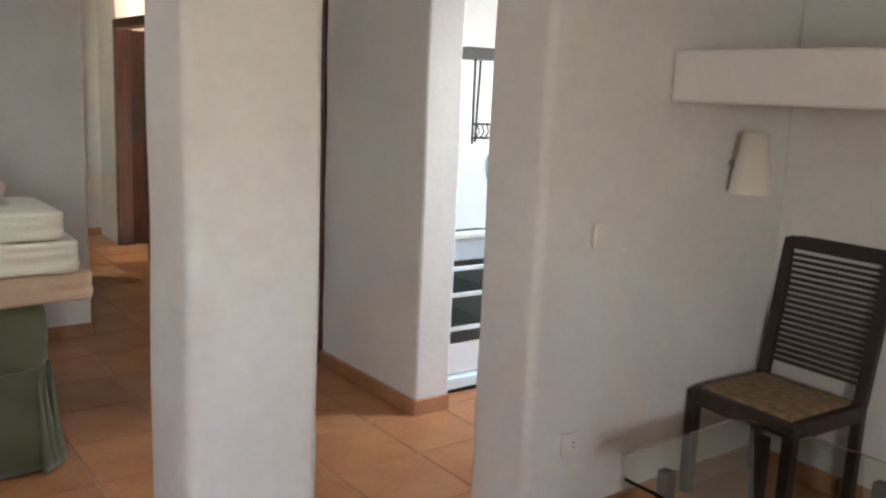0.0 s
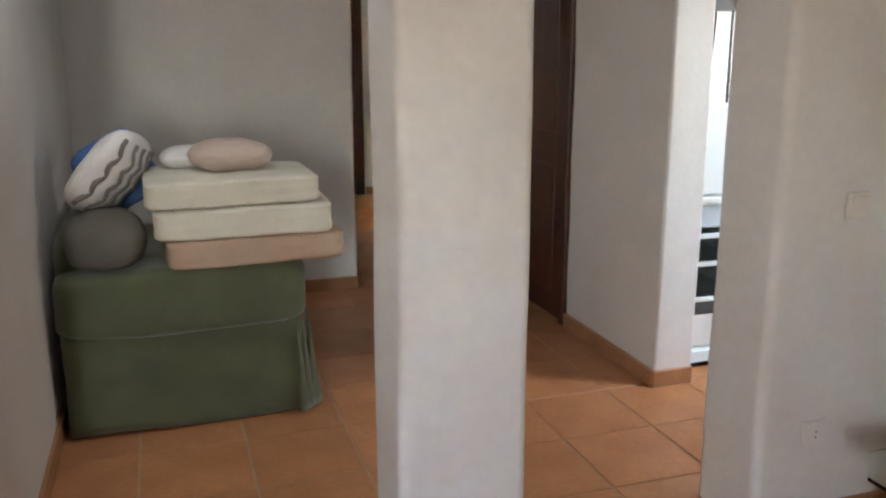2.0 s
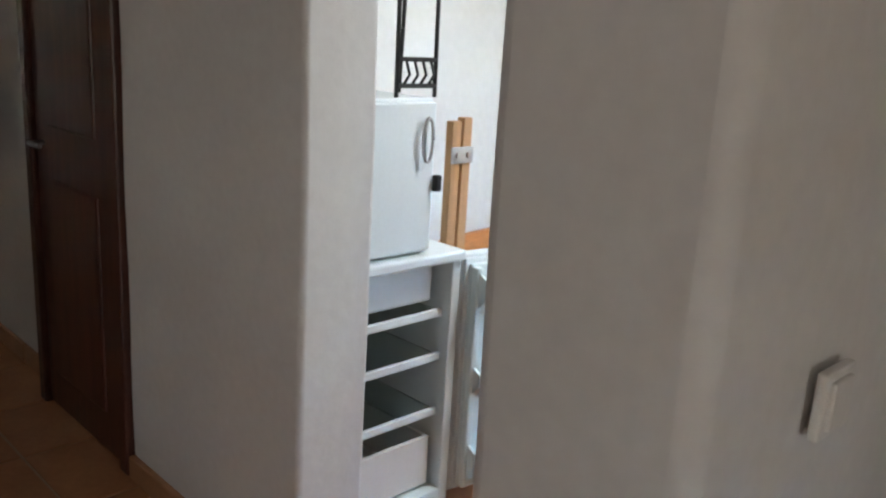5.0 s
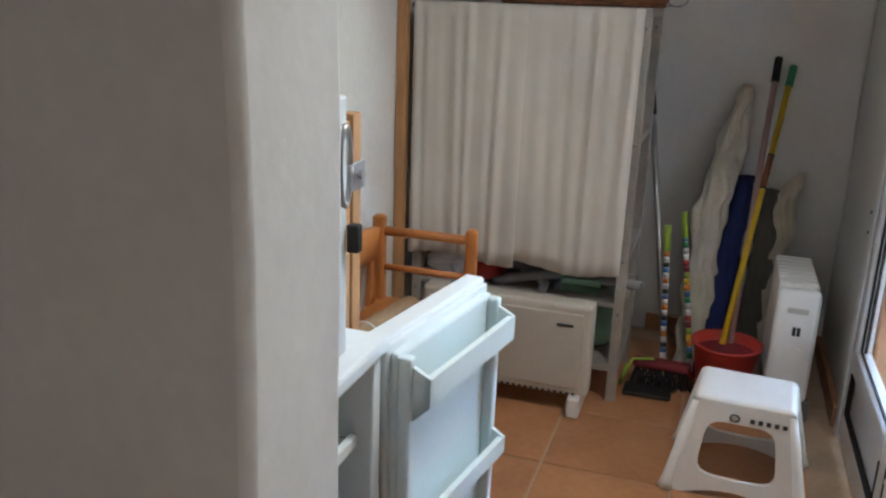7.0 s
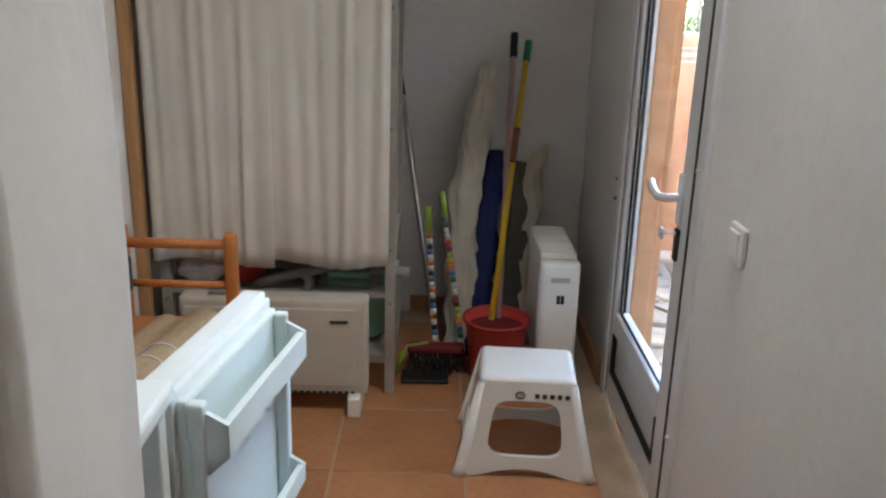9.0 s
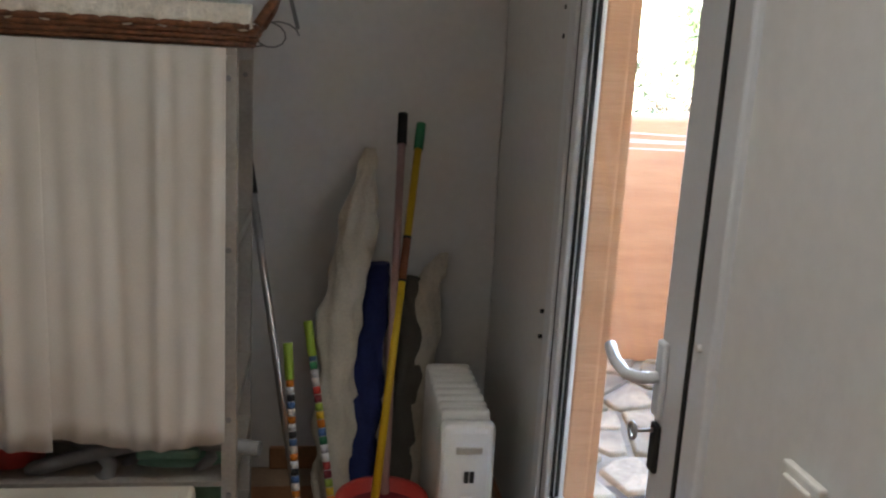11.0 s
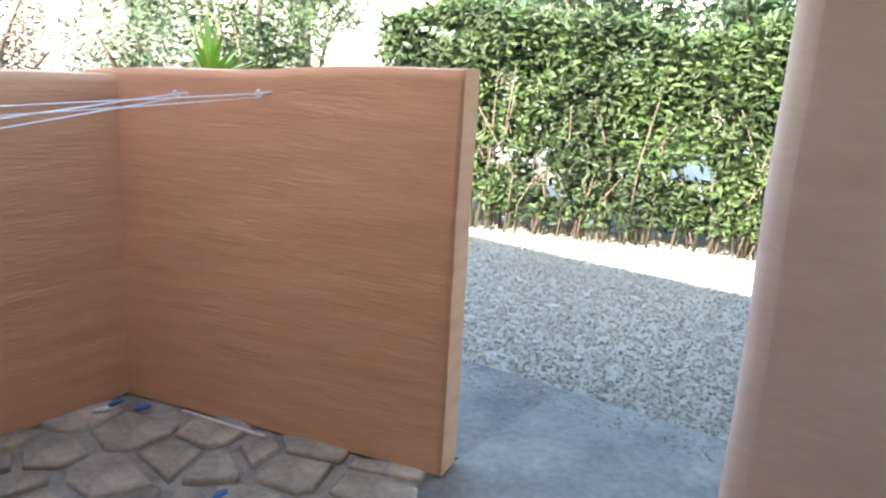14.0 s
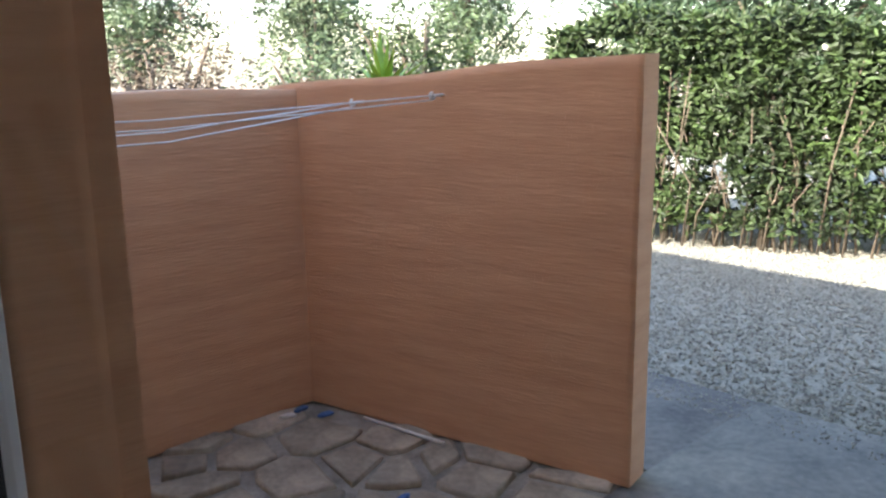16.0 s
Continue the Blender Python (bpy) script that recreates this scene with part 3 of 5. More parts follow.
single("seat_cushion", cushion(-1.36, -1.855, 0.988, 0.52, 0.69, 0.115, m=Matrix.Rotation(0.02, 4, "Z"), puff=0.04, power=14, n=14), FOAM_W, "cream seat cushion on top of a stack", "cushion", "stacked seat cushions")
single("pillow", cushion(-1.42, -1.84, 1.105, 0.30, 0.34, 0.14, m=Matrix.Rotation(0.2, 4, "Z"), puff=0.5, power=3), PINK_F, "beige pillow lying on the cushion stack", "pillow")
single("pillow", cushion(-1.56, -2.00, 1.085, 0.24, 0.26, 0.10, puff=0.5, power=3), WHITE_F, "white pillow lying on the cushion stack", "pillow")
tilt = Matrix.Rotation(radians(48), 4, "X") @ Matrix.Rotation(radians(-25), 4, "Y")
sp = thing("pillow", (-1.45, -2.34, 0.9), "white pillow with taupe wavy stripes leaning on the wall", "pillow")
part("cover", cushion(-1.42, -2.33, 1.05, 0.38, 0.40, 0.17, m=tilt, puff=0.55, power=3), WHITE_F, sp)
for i in range(5):
    u = -0.15 + i * 0.075
    bm = bmesh.new()
    mm = Matrix.Translation((-1.42, -2.33, 1.05)) @ tilt
    pts = []
    for k in range(15):
        v = -0.16 + k * 0.023
        h = 0.085 * (1 - 0.55 * max(abs(u / 0.19), abs(v / 0.2)) ** 3) * (max(0.0, 1 - abs(u / 0.2) ** 3 - abs(v / 0.21) ** 3)) ** 0.33
        pts.append(mm @ Vector((u + 0.016 * math.sin(k * 1.6), v, -h)))
    tube(bm, pts, 0.011, 6)
    part("stripe", bm, BROWN_F, sp, "taupe wavy stripe")
single("pillow", cushion(-1.66, -2.31, 1.02, 0.12, 0.30, 0.32, m=Matrix.Rotation(radians(30), 4, "X"), puff=0.1, power=7), BLUE_F, "blue pillow leaning behind the striped one", "pillow")

# ---- utility room: fridge ----
fr = thing("fridge", (-1.33, 0.46, 0), "small white fridge, empty, its door wide open", "fridge")
for b in ((-1.60, 0.235, 0.03, -1.04, 0.27, 0.83), (-1.60, 0.63, 0.03, -1.04, 0.665, 0.83), (-1.60, 0.27, 0.03, -1.56, 0.63, 0.83)):
    part("wall_panel", cube(*b, bevel=0.004), FRIDGE, fr)
part("bottom", cube(-1.56, 0.27, 0.03, -1.04, 0.63, 0.09, bevel=0.004), FRIDGE_IN, fr)
part("worktop", cube(-1.61, 0.23, 0.83, -1.025, 0.672, 0.862, bevel=0.008), FRIDGE, fr, "white lid with a rounded edge")
part("liner", cube(-1.558, 0.272, 0.09, -1.545, 0.628, 0.83), FRIDGE_IN, fr)
for z in (0.34, 0.52, 0.66):
    shelf = part("wire_shelf", cube(-1.54, 0.272, z, -1.08, 0.628, z + 0.006), TABLE_GLASS, fr, "thin clear fridge shelf")
    part("shelf_edge", cube(-1.085, 0.272, z - 0.008, -1.07, 0.628, z + 0.016, bevel=0.003), FRIDGE, shelf)
part("freezer_flap", cube(-1.5, 0.272, 0.70, -1.09, 0.60, 0.82, bevel=0.012), FRIDGE, fr, "white freezer compartment")
bm = bmesh.new()
for b in ((-1.5, 0.29, 0.10, -1.08, 0.61, 0.11), (-1.095, 0.29, 0.11, -1.08, 0.61, 0.26), (-1.5, 0.29, 0.11, -1.485, 0.61, 0.26), (-1.485, 0.29, 0.11, -1.095, 0.30, 0.26), (-1.485, 0.60, 0.11, -1.095, 0.61, 0.26)):
    box(bm, *b)
part("drawer", bm, PLASTIC, fr, "white vegetable drawer")
part("plinth", cube(-1.58, 0.25, 0.0, -1.07, 0.65, 0.03), BLACK, fr)
# open door leaf: built along +y from the hinge, inner side to +x
LEAFM = Matrix.Translation((-1.05, 0.675, 0)) @ Matrix.Rotation(radians(-9), 4, "Z")


def lf(name, mat, b, bevel=0.006, label="", under=None):
    bm = bmesh.new()
    box(bm, *b, bevel=bevel, m=LEAFM)
    return part(name, bm, mat, under or fr, label)


fd = lf("door", FRIDGE, (-0.045, 0.0, 0.06, 0.0, 0.45, 0.84), 0.006, "white fridge door opened right round")
lf("door_seal", FRIDGE, (-0.002, 0.008, 0.07, 0.012, 0.442, 0.83), 0.004, "pale door seal", fd)
lf("door_liner", FRIDGE_IN, (0.01, 0.02, 0.085, 0.03, 0.43, 0.815), 0.008, "white moulded door liner", fd)
for y in (0.02, 0.405):
    lf("liner_wall", FRIDGE_IN, (0.028, y, 0.09, 0.055, y + 0.025, 0.81), 0.006, "", fd)
for z, h, dpt in ((0.70, 0.075, 0.092), (0.42, 0.06, 0.085), (0.12, 0.10, 0.085)):
    bm = bmesh.new()
    sec = [(0.028, z + h + 0.03), (dpt, z + h), (dpt, z + 0.02), (dpt - 0.05, z - 0.03), (0.028, z - 0.045)]
    ins = [(dpt - 0.014, z + h), (dpt - 0.014, z + 0.022), (dpt - 0.055, z - 0.012), (0.028, z - 0.02)]
    loop = sec[1:] + ins[::-1]
    lo = [bm.verts.new((x, 0.03, q)) for x, q in loop]
    hi = [bm.verts.new((x, 0.42, q)) for x, q in loop]
    n = len(loop)
    for k in range(n):
        bm.faces.new((lo[k], lo[(k + 1) % n], hi[(k + 1) % n], hi[k]))
    for side in (lo, hi):
        k = len(sec) - 1
        for j in range(k - 1):
            bm.faces.new((side[j], side[j + 1], side[n - 2 - j], side[n - 1 - j]))
    for y in (0.03, 0.42):
        face = [bm.verts.new((x, y, q)) for x, q in sec]
        fin = [bm.verts.new((x, y + (0.01 if y < 0.2 else -0.01), q)) for x, q in sec]
        bm.faces.new(face)
        bm.faces.new(fin[::-1])
        for j in range(len(sec)):
            bm.faces.new((face[j], face[(j + 1) % len(sec)], fin[(j + 1) % len(sec)], fin[j]))
    bmesh.ops.recalc_face_normals(bm, faces=bm.faces)
    bmesh.ops.transform(bm, matrix=LEAFM, verts=bm.verts)
    part("door_shelf", bm, FRIDGE_IN, fd, "moulded bottle shelf")

cab = thing("wall_cupboard", (-1.25, 0.42, 0.862), "small white cupboard standing on the fridge", "cupboard")
part("body", cube(-1.45, 0.26, 0.864, -1.07, 0.545, 1.30, bevel=0.006), FRIDGE, cab)
cd = part("door", cube(-1.068, 0.265, 0.875, -1.05, 0.54, 1.29, bevel=0.005), FRIDGE, cab)
bm = bmesh.new()
tube(bm, [(-1.035, 0.50 + 0.018 * math.cos(a), 1.19 + 0.06 * math.sin(a)) for a in (i * math.pi / 10 for i in range(21))], 0.005, 6)
part("ring_handle", bm, STEEL, cd, "oval metal ring handle")
part("hinge", cube(-1.05, 0.535, 1.045, -1.03, 0.555, 1.09, bevel=0.003), BLACK, cab)
st = thing("metal_stand", (-1.15, 0.49, 1.30), "black metal stand with a grey flared tray on top", "stand")
for y in (0.425, 0.565):
    bm = bmesh.new()
    tube(bm, [(-1.09, y, 1.30), (-1.10, y + 0.005, 1.72)], 0.006)
    part("leg", bm, BLACK, st)
    bm = bmesh.new()
    tube(bm, [(-1.24, y, 1.30), (-1.23, y + 0.005, 1.72)], 0.006)
    part("leg", bm, BLACK, st)
for z in (1.325, 1.395):
    part("crossbar", cube(-1.096, 0.425, z, -1.084, 0.565, z + 0.012), BLACK, st)
for i in range(4):
    bm = bmesh.new()
    y = 0.45 + i * 0.03
    tube(bm, [(-1.09, y, 1.335), (-1.09, y + 0.02, 1.36), (-1.09, y + 0.005, 1.40)], 0.004, 6)
    part("scroll", bm, BLACK, st)
bm = bmesh.new()
vs = []
for (dx, dy, z) in ((0.08, 0.07, 1.72), (0.13, 0.15, 1.775)):
    vs.append([bm.verts.new((-1.165 + a * dx, 0.50 + b * dy, z)) for a, b in ((-1, -1), (1, -1), (1, 1), (-1, 1))])
bm.faces.new(vs[0][::-1])
bm.faces.new(vs[1])
for k in range(4):
    bm.faces.new((vs[0][k], vs[0][(k + 1) % 4], vs[1][(k + 1) % 4], vs[1][k]))
part("tray", bm, GREYP, st, "dark grey flared tray")

ea = thing("folded_trestle", (-1.14, 0.74, 0), "folded wooden trestle with a metal bracket", "trestle")
for y, top in ((0.70, 1.225), (0.745, 1.235)):
    bm = bmesh.new()
    box(bm, -1.155, y - 0.018, 0.0, -1.125, y + 0.018, top, bevel=0.003)
    part("leg", bm, POSTWOOD, ea)
part("bracket", cube(-1.124, 0.677, 1.10, -1.119, 0.768, 1.15, bevel=0.002), STEEL, ea, "galvanised metal bracket")
for y in (0.70, 0.745):
    bm = bmesh.new()
    tube(bm, [(-1.119, y, 1.125), (-1.112, y, 1.125)], 0.009)
    part("bolt", bm, STEEL, ea)

# ---- bench ----
be = thing("bench", (-1.4, 1.5, 0), "orange pine bench with a slatted back and rail arms", "bench")
Y0, Y1 = 0.86, 2.02
part("seat", cube(-1.60, Y0, 0.385, -1.24, Y1, 0.415, bevel=0.006), PINE, be)
for y in (Y0 + 0.02, Y1 - 0.02):
    part("back_post", cube(-1.62, y - 0.022, 0, -1.575, y + 0.022, 0.715, bevel=0.012), PINE, be)
    part("front_post", cube(-1.285, y - 0.02, 0, -1.245, y + 0.02, 0.70, bevel=0.012), PINE, be)
    for z in (0.66, 0.53):
        bm = bmesh.new()
        tube(bm, [(-1.58, y, z), (-1.27, y, z)], 0.016 if z > 0.6 else 0.012, 10)
        part("arm_rail", bm, PINE, be)
bm = sheet(lambda u, v: (-1.585, Y0 + 0.03 + u * (Y1 - Y0 - 0.06), 0.575 + v * (0.10 + 0.05 * math.sin(u * math.pi))), 24, 2, (-0.024, 0, 0))
part("top_rail", bm, PINE, be, "arched back rail")
for i in range(9):
    y = Y0 + 0.10 + i * 0.12
    bm = sheet(lambda u, v: (-1.59, y - 0.024 + u * 0.048 + 0.008 * math.sin(v * 3.1), 0.41 + v * 0.20), 1, 6, (-0.016, 0, 0))
    part("back_slat", bm, PINE, be)
for k, (x, y, r) in enumerate(((-1.44, 1.52, 0.043), (-1.34, 1.55, 0.05))):
    mat_ = thing("rolled_mat", (x, y, 0.415), "bamboo mat rolled up and tied with white string", "rolled mat", "rolled mats on the bench")
    bm = bmesh.new()
    tube(bm, [(x - 0.06, y - 0.32, 0.417 + r), (x + 0.03, y + 0.30, 0.417 + r)], r, 16)
    part("roll", wobble(bm, 0.003, 12), BAMBOO, mat_)
    for d in (-0.06, 0.02):
        bm = bmesh.new()
        q = Vector((x - 0.015 + d * 0.145, y + d, 0.417 + r))
        tube(bm, [q + Vector((math.cos(a) * (r + 0.004), 0, math.sin(a) * (r + 0.004))) for a in (i * math.pi / 9 for i in range(19))], 0.0025, 5)
        part("string", bm, WHITE_F, mat_, "white string")

# ---- shelf with curtain ----
sh = thing("metal_shelf", (-1.2, 2.55, 0), "grey metal shelving rack behind a cream curtain", "shelf")
for x in (-1.60, -0.815):
    for y in (2.36, 2.76):
        post = part("post", cube(x, y - 0.018, 0, x + 0.036, y + 0.018, 1.41, bevel=0.002), RACK, sh)
        for z in (0.35, 0.55, 0.97, 1.36):
            bm = bmesh.new()
            tube(bm, [(x + 0.018, y - 0.024, z), (x + 0.018, y - 0.018, z)], 0.007)
            part("bolt", bm, GREYP, post)
for z in (0.12, 0.55, 0.97, 1.40):
    part("shelf_board", cube(-1.60, 2.345, z, -0.779, 2.78, z + 0.028, bevel=0.002), RACK, sh)
for x0, x1, ph in ((-1.605, -1.19, 0.0), (-1.20, -0.80, 1.7)):
    def fold(u, v, x0=x0, x1=x1, ph=ph):
        w = u * 40 + 3.0 * noise.noise(Vector((u * 4, ph, 0.0)))
        a = 0.005 + 0.007 * noise.noise(Vector((u * 7, v * 1.2, ph)))
        y = 2.318 - a * (math.sin(w + ph + 0.5 * v) + 0.6 * math.sin(w * 0.43 + ph * 2)) - 0.008 * (1 - v)
        return (x0 + (x1 - x0) * u + 0.012 * (1 - v) * math.sin(u * 6), y, 0.50 + 0.015 * (1 - v) * math.sin(u * 5 + ph) + v * 0.925)
    single("curtain", sheet(fold, 110, 16, (0, -0.003, 0)), CLOTH, "cream cotton curtain hanging in folds before the shelf", "curtain", "shelf curtains")
bm = bmesh.new()
tube(bm, [(-1.62, 2.336, 1.412), (-0.80, 2.336, 1.404)], 0.006)
single("curtain_rod", bm, STEEL, "thin curtain rod along the shelf's front", "curtain rod")
single("wooden_post", cube(-1.662, 2.29, 0, -1.625, 2.33, 2.5, bevel=0.003), POSTWOOD, "upright pale wooden post at the wall", "post")

# things on top of the shelf
bk = thing("wicker_basket", (-1.02, 2.5, 1.43), "shallow brown wicker tray lined with white crochet", "basket")
bm = bmesh.new()
for z in range(4):
    zz = 1.436 + z * 0.012
    o = z * 0.006
    tube(bm, [(-1.29 - o, 2.34 - o, zz), (-0.77 + o, 2.34 - o, zz), (-0.75 + o, 2.42, zz), (-0.77 + o, 2.66, zz), (-1.29 - o, 2.66, zz), (-1.29 - o, 2.34 - o, zz)], 0.0075, 6)
box(bm, -1.28, 2.35, 1.43, -0.78, 2.65, 1.44)
part("tray", bm, WICKER, bk)
bm = sheet(lambda u, v: (-1.31 + u * 0.565, 2.322 - 0.006 * math.sin(u * 60) * (1 - v), 1.47 + v * 0.05 + 0.008 * (1 - v) * math.sin(u * 44)), 70, 3, (0, 0.02, 0))
part("lining", bm, LACE, bk, "white crochet edging")
bm = bmesh.new()
tube(bm, [(-0.74, 2.40, 1.48), (-0.715, 2.41, 1.52), (-0.70, 2.45, 1.545), (-0.715, 2.55, 1.52), (-0.74, 2.56, 1.48)], 0.011)
part("handle", bm, WICKER, bk)
bm = bmesh.new()
lathe(bm, [(0.05, 0.0), (0.075, 0.02), (0.115, 0.07), (0.125, 0.115), (0.119, 0.115), (0.105, 0.07), (0.05, 0.03)], (-1.475, 2.52, 1.43), 30)
single("mixing_bowl", bm, CERAMIC, "white mixing bowl on top of the shelf", "bowl")
single("white_box", cube(-1.36, 2.40, 1.43, -1.305, 2.47, 1.53, bevel=0.004), PLASTIC, "small white carton beside the bowl", "box")
single("red_cloth", cushion(-1.22, 2.58, 1.55, 0.24, 0.16, 0.12, m=Matrix.Rotation(0.3, 4, "Y"), puff=0.4, power=2.6, noise_amp=0.02), RED, "red folded cloth lying in the basket", "cloth")
bm = bmesh.new()
lathe(bm, [(0.05, 0), (0.085, 0.09), (0.09, 0.11), (0.082, 0.11), (0.045, 0.01)], (-1.07, 2.62, 1.46), 20)
single("clay_pot", bm, CLAY, "brown clay pot lying in the basket", "pot")
rb = thing("ribbed_box", (-1.15, 2.44, 1.5), "white ribbed plastic box in the basket", "box")
tip = Matrix.Translation((-1.15, 2.44, 1.545)) @ Matrix.Rotation(0.3, 4, "Y")
part("body", box(bmesh.new(), -0.09, -0.03, -0.045, 0.09, 0.03, 0.045, bevel=0.006, m=tip), PLASTIC, rb)
for i in range(9):
    part("rib", box(bmesh.new(), -0.085 + i * 0.02, -0.034, -0.042, -0.075 + i * 0.02, 0.034, 0.042, bevel=0.002, m=tip, seg=1), PLASTIC, rb)
gl = thing("glass_rack", (-0.9, 2.6, 1.45), "clear plastic rack in the basket", "rack")
for b in ((-1.0, 2.55, 1.46, -0.80, 2.556, 1.58), (-1.0, 2.64, 1.46, -0.80, 2.646, 1.58)):
    part("panel", cube(*b), TABLE_GLASS, gl)
bm = bmesh.new()
tube(bm, [(-1.0, 2.548, 1.58), (-0.80, 2.548, 1.58), (-0.80, 2.65, 1.58), (-1.0, 2.65, 1.58), (-1.0, 2.548, 1.58)], 0.003, 5)
part("rim", bm, STEEL, gl)
cb = thing("wire_loop", (-0.7, 3.1, 1.45), "thin grey cable hanging down in a coil", "cable")
bm = bmesh.new()
tube(bm, [(-0.72, 3.15, 2.3), (-0.71, 3.0, 1.70), (-0.69, 2.9, 1.58), (-0.665, 2.85, 1.49)], 0.006, 6)
tube(bm, [(-0.665 - 0.045 + 0.05 * math.cos(a) - a * 0.006, 2.84, 1.47 + 0.035 * math.sin(a)) for a in (i * 0.5 for i in range(24))], 0.0025, 5)
part("cable", bm, GREYP, cb)

# ---- heater, vacuum cleaner, bucket, stool, radiator ----
ht = thing("convector_heater", (-1.18, 2.2, 0), "beige metal convector heater on the floor", "heater")
part("body", cube(-1.50, 2.19, 0.07, -0.865, 2.28, 0.415, bevel=0.012), BEIGE, ht)
part("top_grille", cube(-1.47, 2.205, 0.413, -0.90, 2.262, 0.418), BEIGE, ht)
part("front_panel", cube(-1.48, 2.184, 0.10, -0.895, 2.194, 0.385, bevel=0.004), BEIGE, ht)
for x in (-1.46, -0.93):
    part("foot", cube(x, 2.15, 0, x + 0.045, 2.31, 0.075, bevel=0.008), PLASTIC, ht)
part("control", cube(-1.40, 2.21, 0.415, -1.31, 2.26, 0.43, bevel=0.003), GREYP, ht, "dark control panel")
part("badge", cube(-0.99, 2.181, 0.335, -0.93, 2.185, 0.345), INK, ht, "small dark maker's badge")
for i in range(26):
    part("vent_slot", cube(-1.47 + i * 0.022, 2.186, 0.074, -1.458 + i * 0.022, 2.191, 0.082), INK, ht)

vc = thing("vacuum_cleaner", (-0.95, 2.55, 0.15), "pale green vacuum cleaner with a coiled grey hose on the shelf", "vacuum cleaner")
part("body", cushion(-0.93, 2.55, 0.30, 0.26, 0.28, 0.28, puff=0.2, power=4), TEALP, vc)
bm = bmesh.new()
tube(bm, [(-1.30 + 0.02 * i + 0.16 * math.sin(i * 0.55), 2.42 + 0.05 * math.cos(i * 0.9), 0.40 + 0.06 * math.sin(i * 0.55 + 1.2)) for i in range(25)], 0.019, 10)
part("hose", bm, GREYP, vc, "grey ribbed hose")
part("handle", cube(-1.02, 2.36, 0.435, -0.87, 2.39, 0.46, bevel=0.008), TEALP, vc)
bm = bmesh.new()
lathe(bm, [(0.07, 0), (0.095, 0.10), (0.09, 0.13), (0.06, 0.14)], (-1.33, 2.46, 0.42 - 0.02), 18)
single("red_pot", bm, RED, "red plastic pot on the low shelf", "pot")
single("white_bag", cushion(-1.47, 2.45, 0.45, 0.18, 0.16, 0.13, puff=0.5, power=2.4, noise_amp=0.02), WHITE_F, "crumpled white bag on the low shelf", "bag")
part("shelf_board", cube(-1.60, 2.345, 0.372, -0.779, 2.78, 0.386), RACK, sh)

bu = thing("bucket", (-0.40, 2.52, 0), "red plastic mop bucket", "bucket")
bm = bmesh.new()
lathe(bm, [(0.085, 0.005), (0.088, 0.01), (0.118, 0.235), (0.128, 0.24), (0.128, 0.25), (0.113, 0.245), (0.083, 0.02)], (-0.405, 2.50, 0), 32)
part("pail", bm, RED, bu)
bm = bmesh.new()
lathe(bm, [(0.112, 0.20), (0.07, 0.15), (0.06, 0.12), (0.066, 0.12), (0.078, 0.15), (0.114, 0.21)], (-0.405, 2.50, 0), 24)
part("wringer", bm, MAROON, bu, "dark red wringer cone")

so = thing("step_stool", (-0.34, 1.85, 0), "white plastic step stool with splayed legs", "stool")


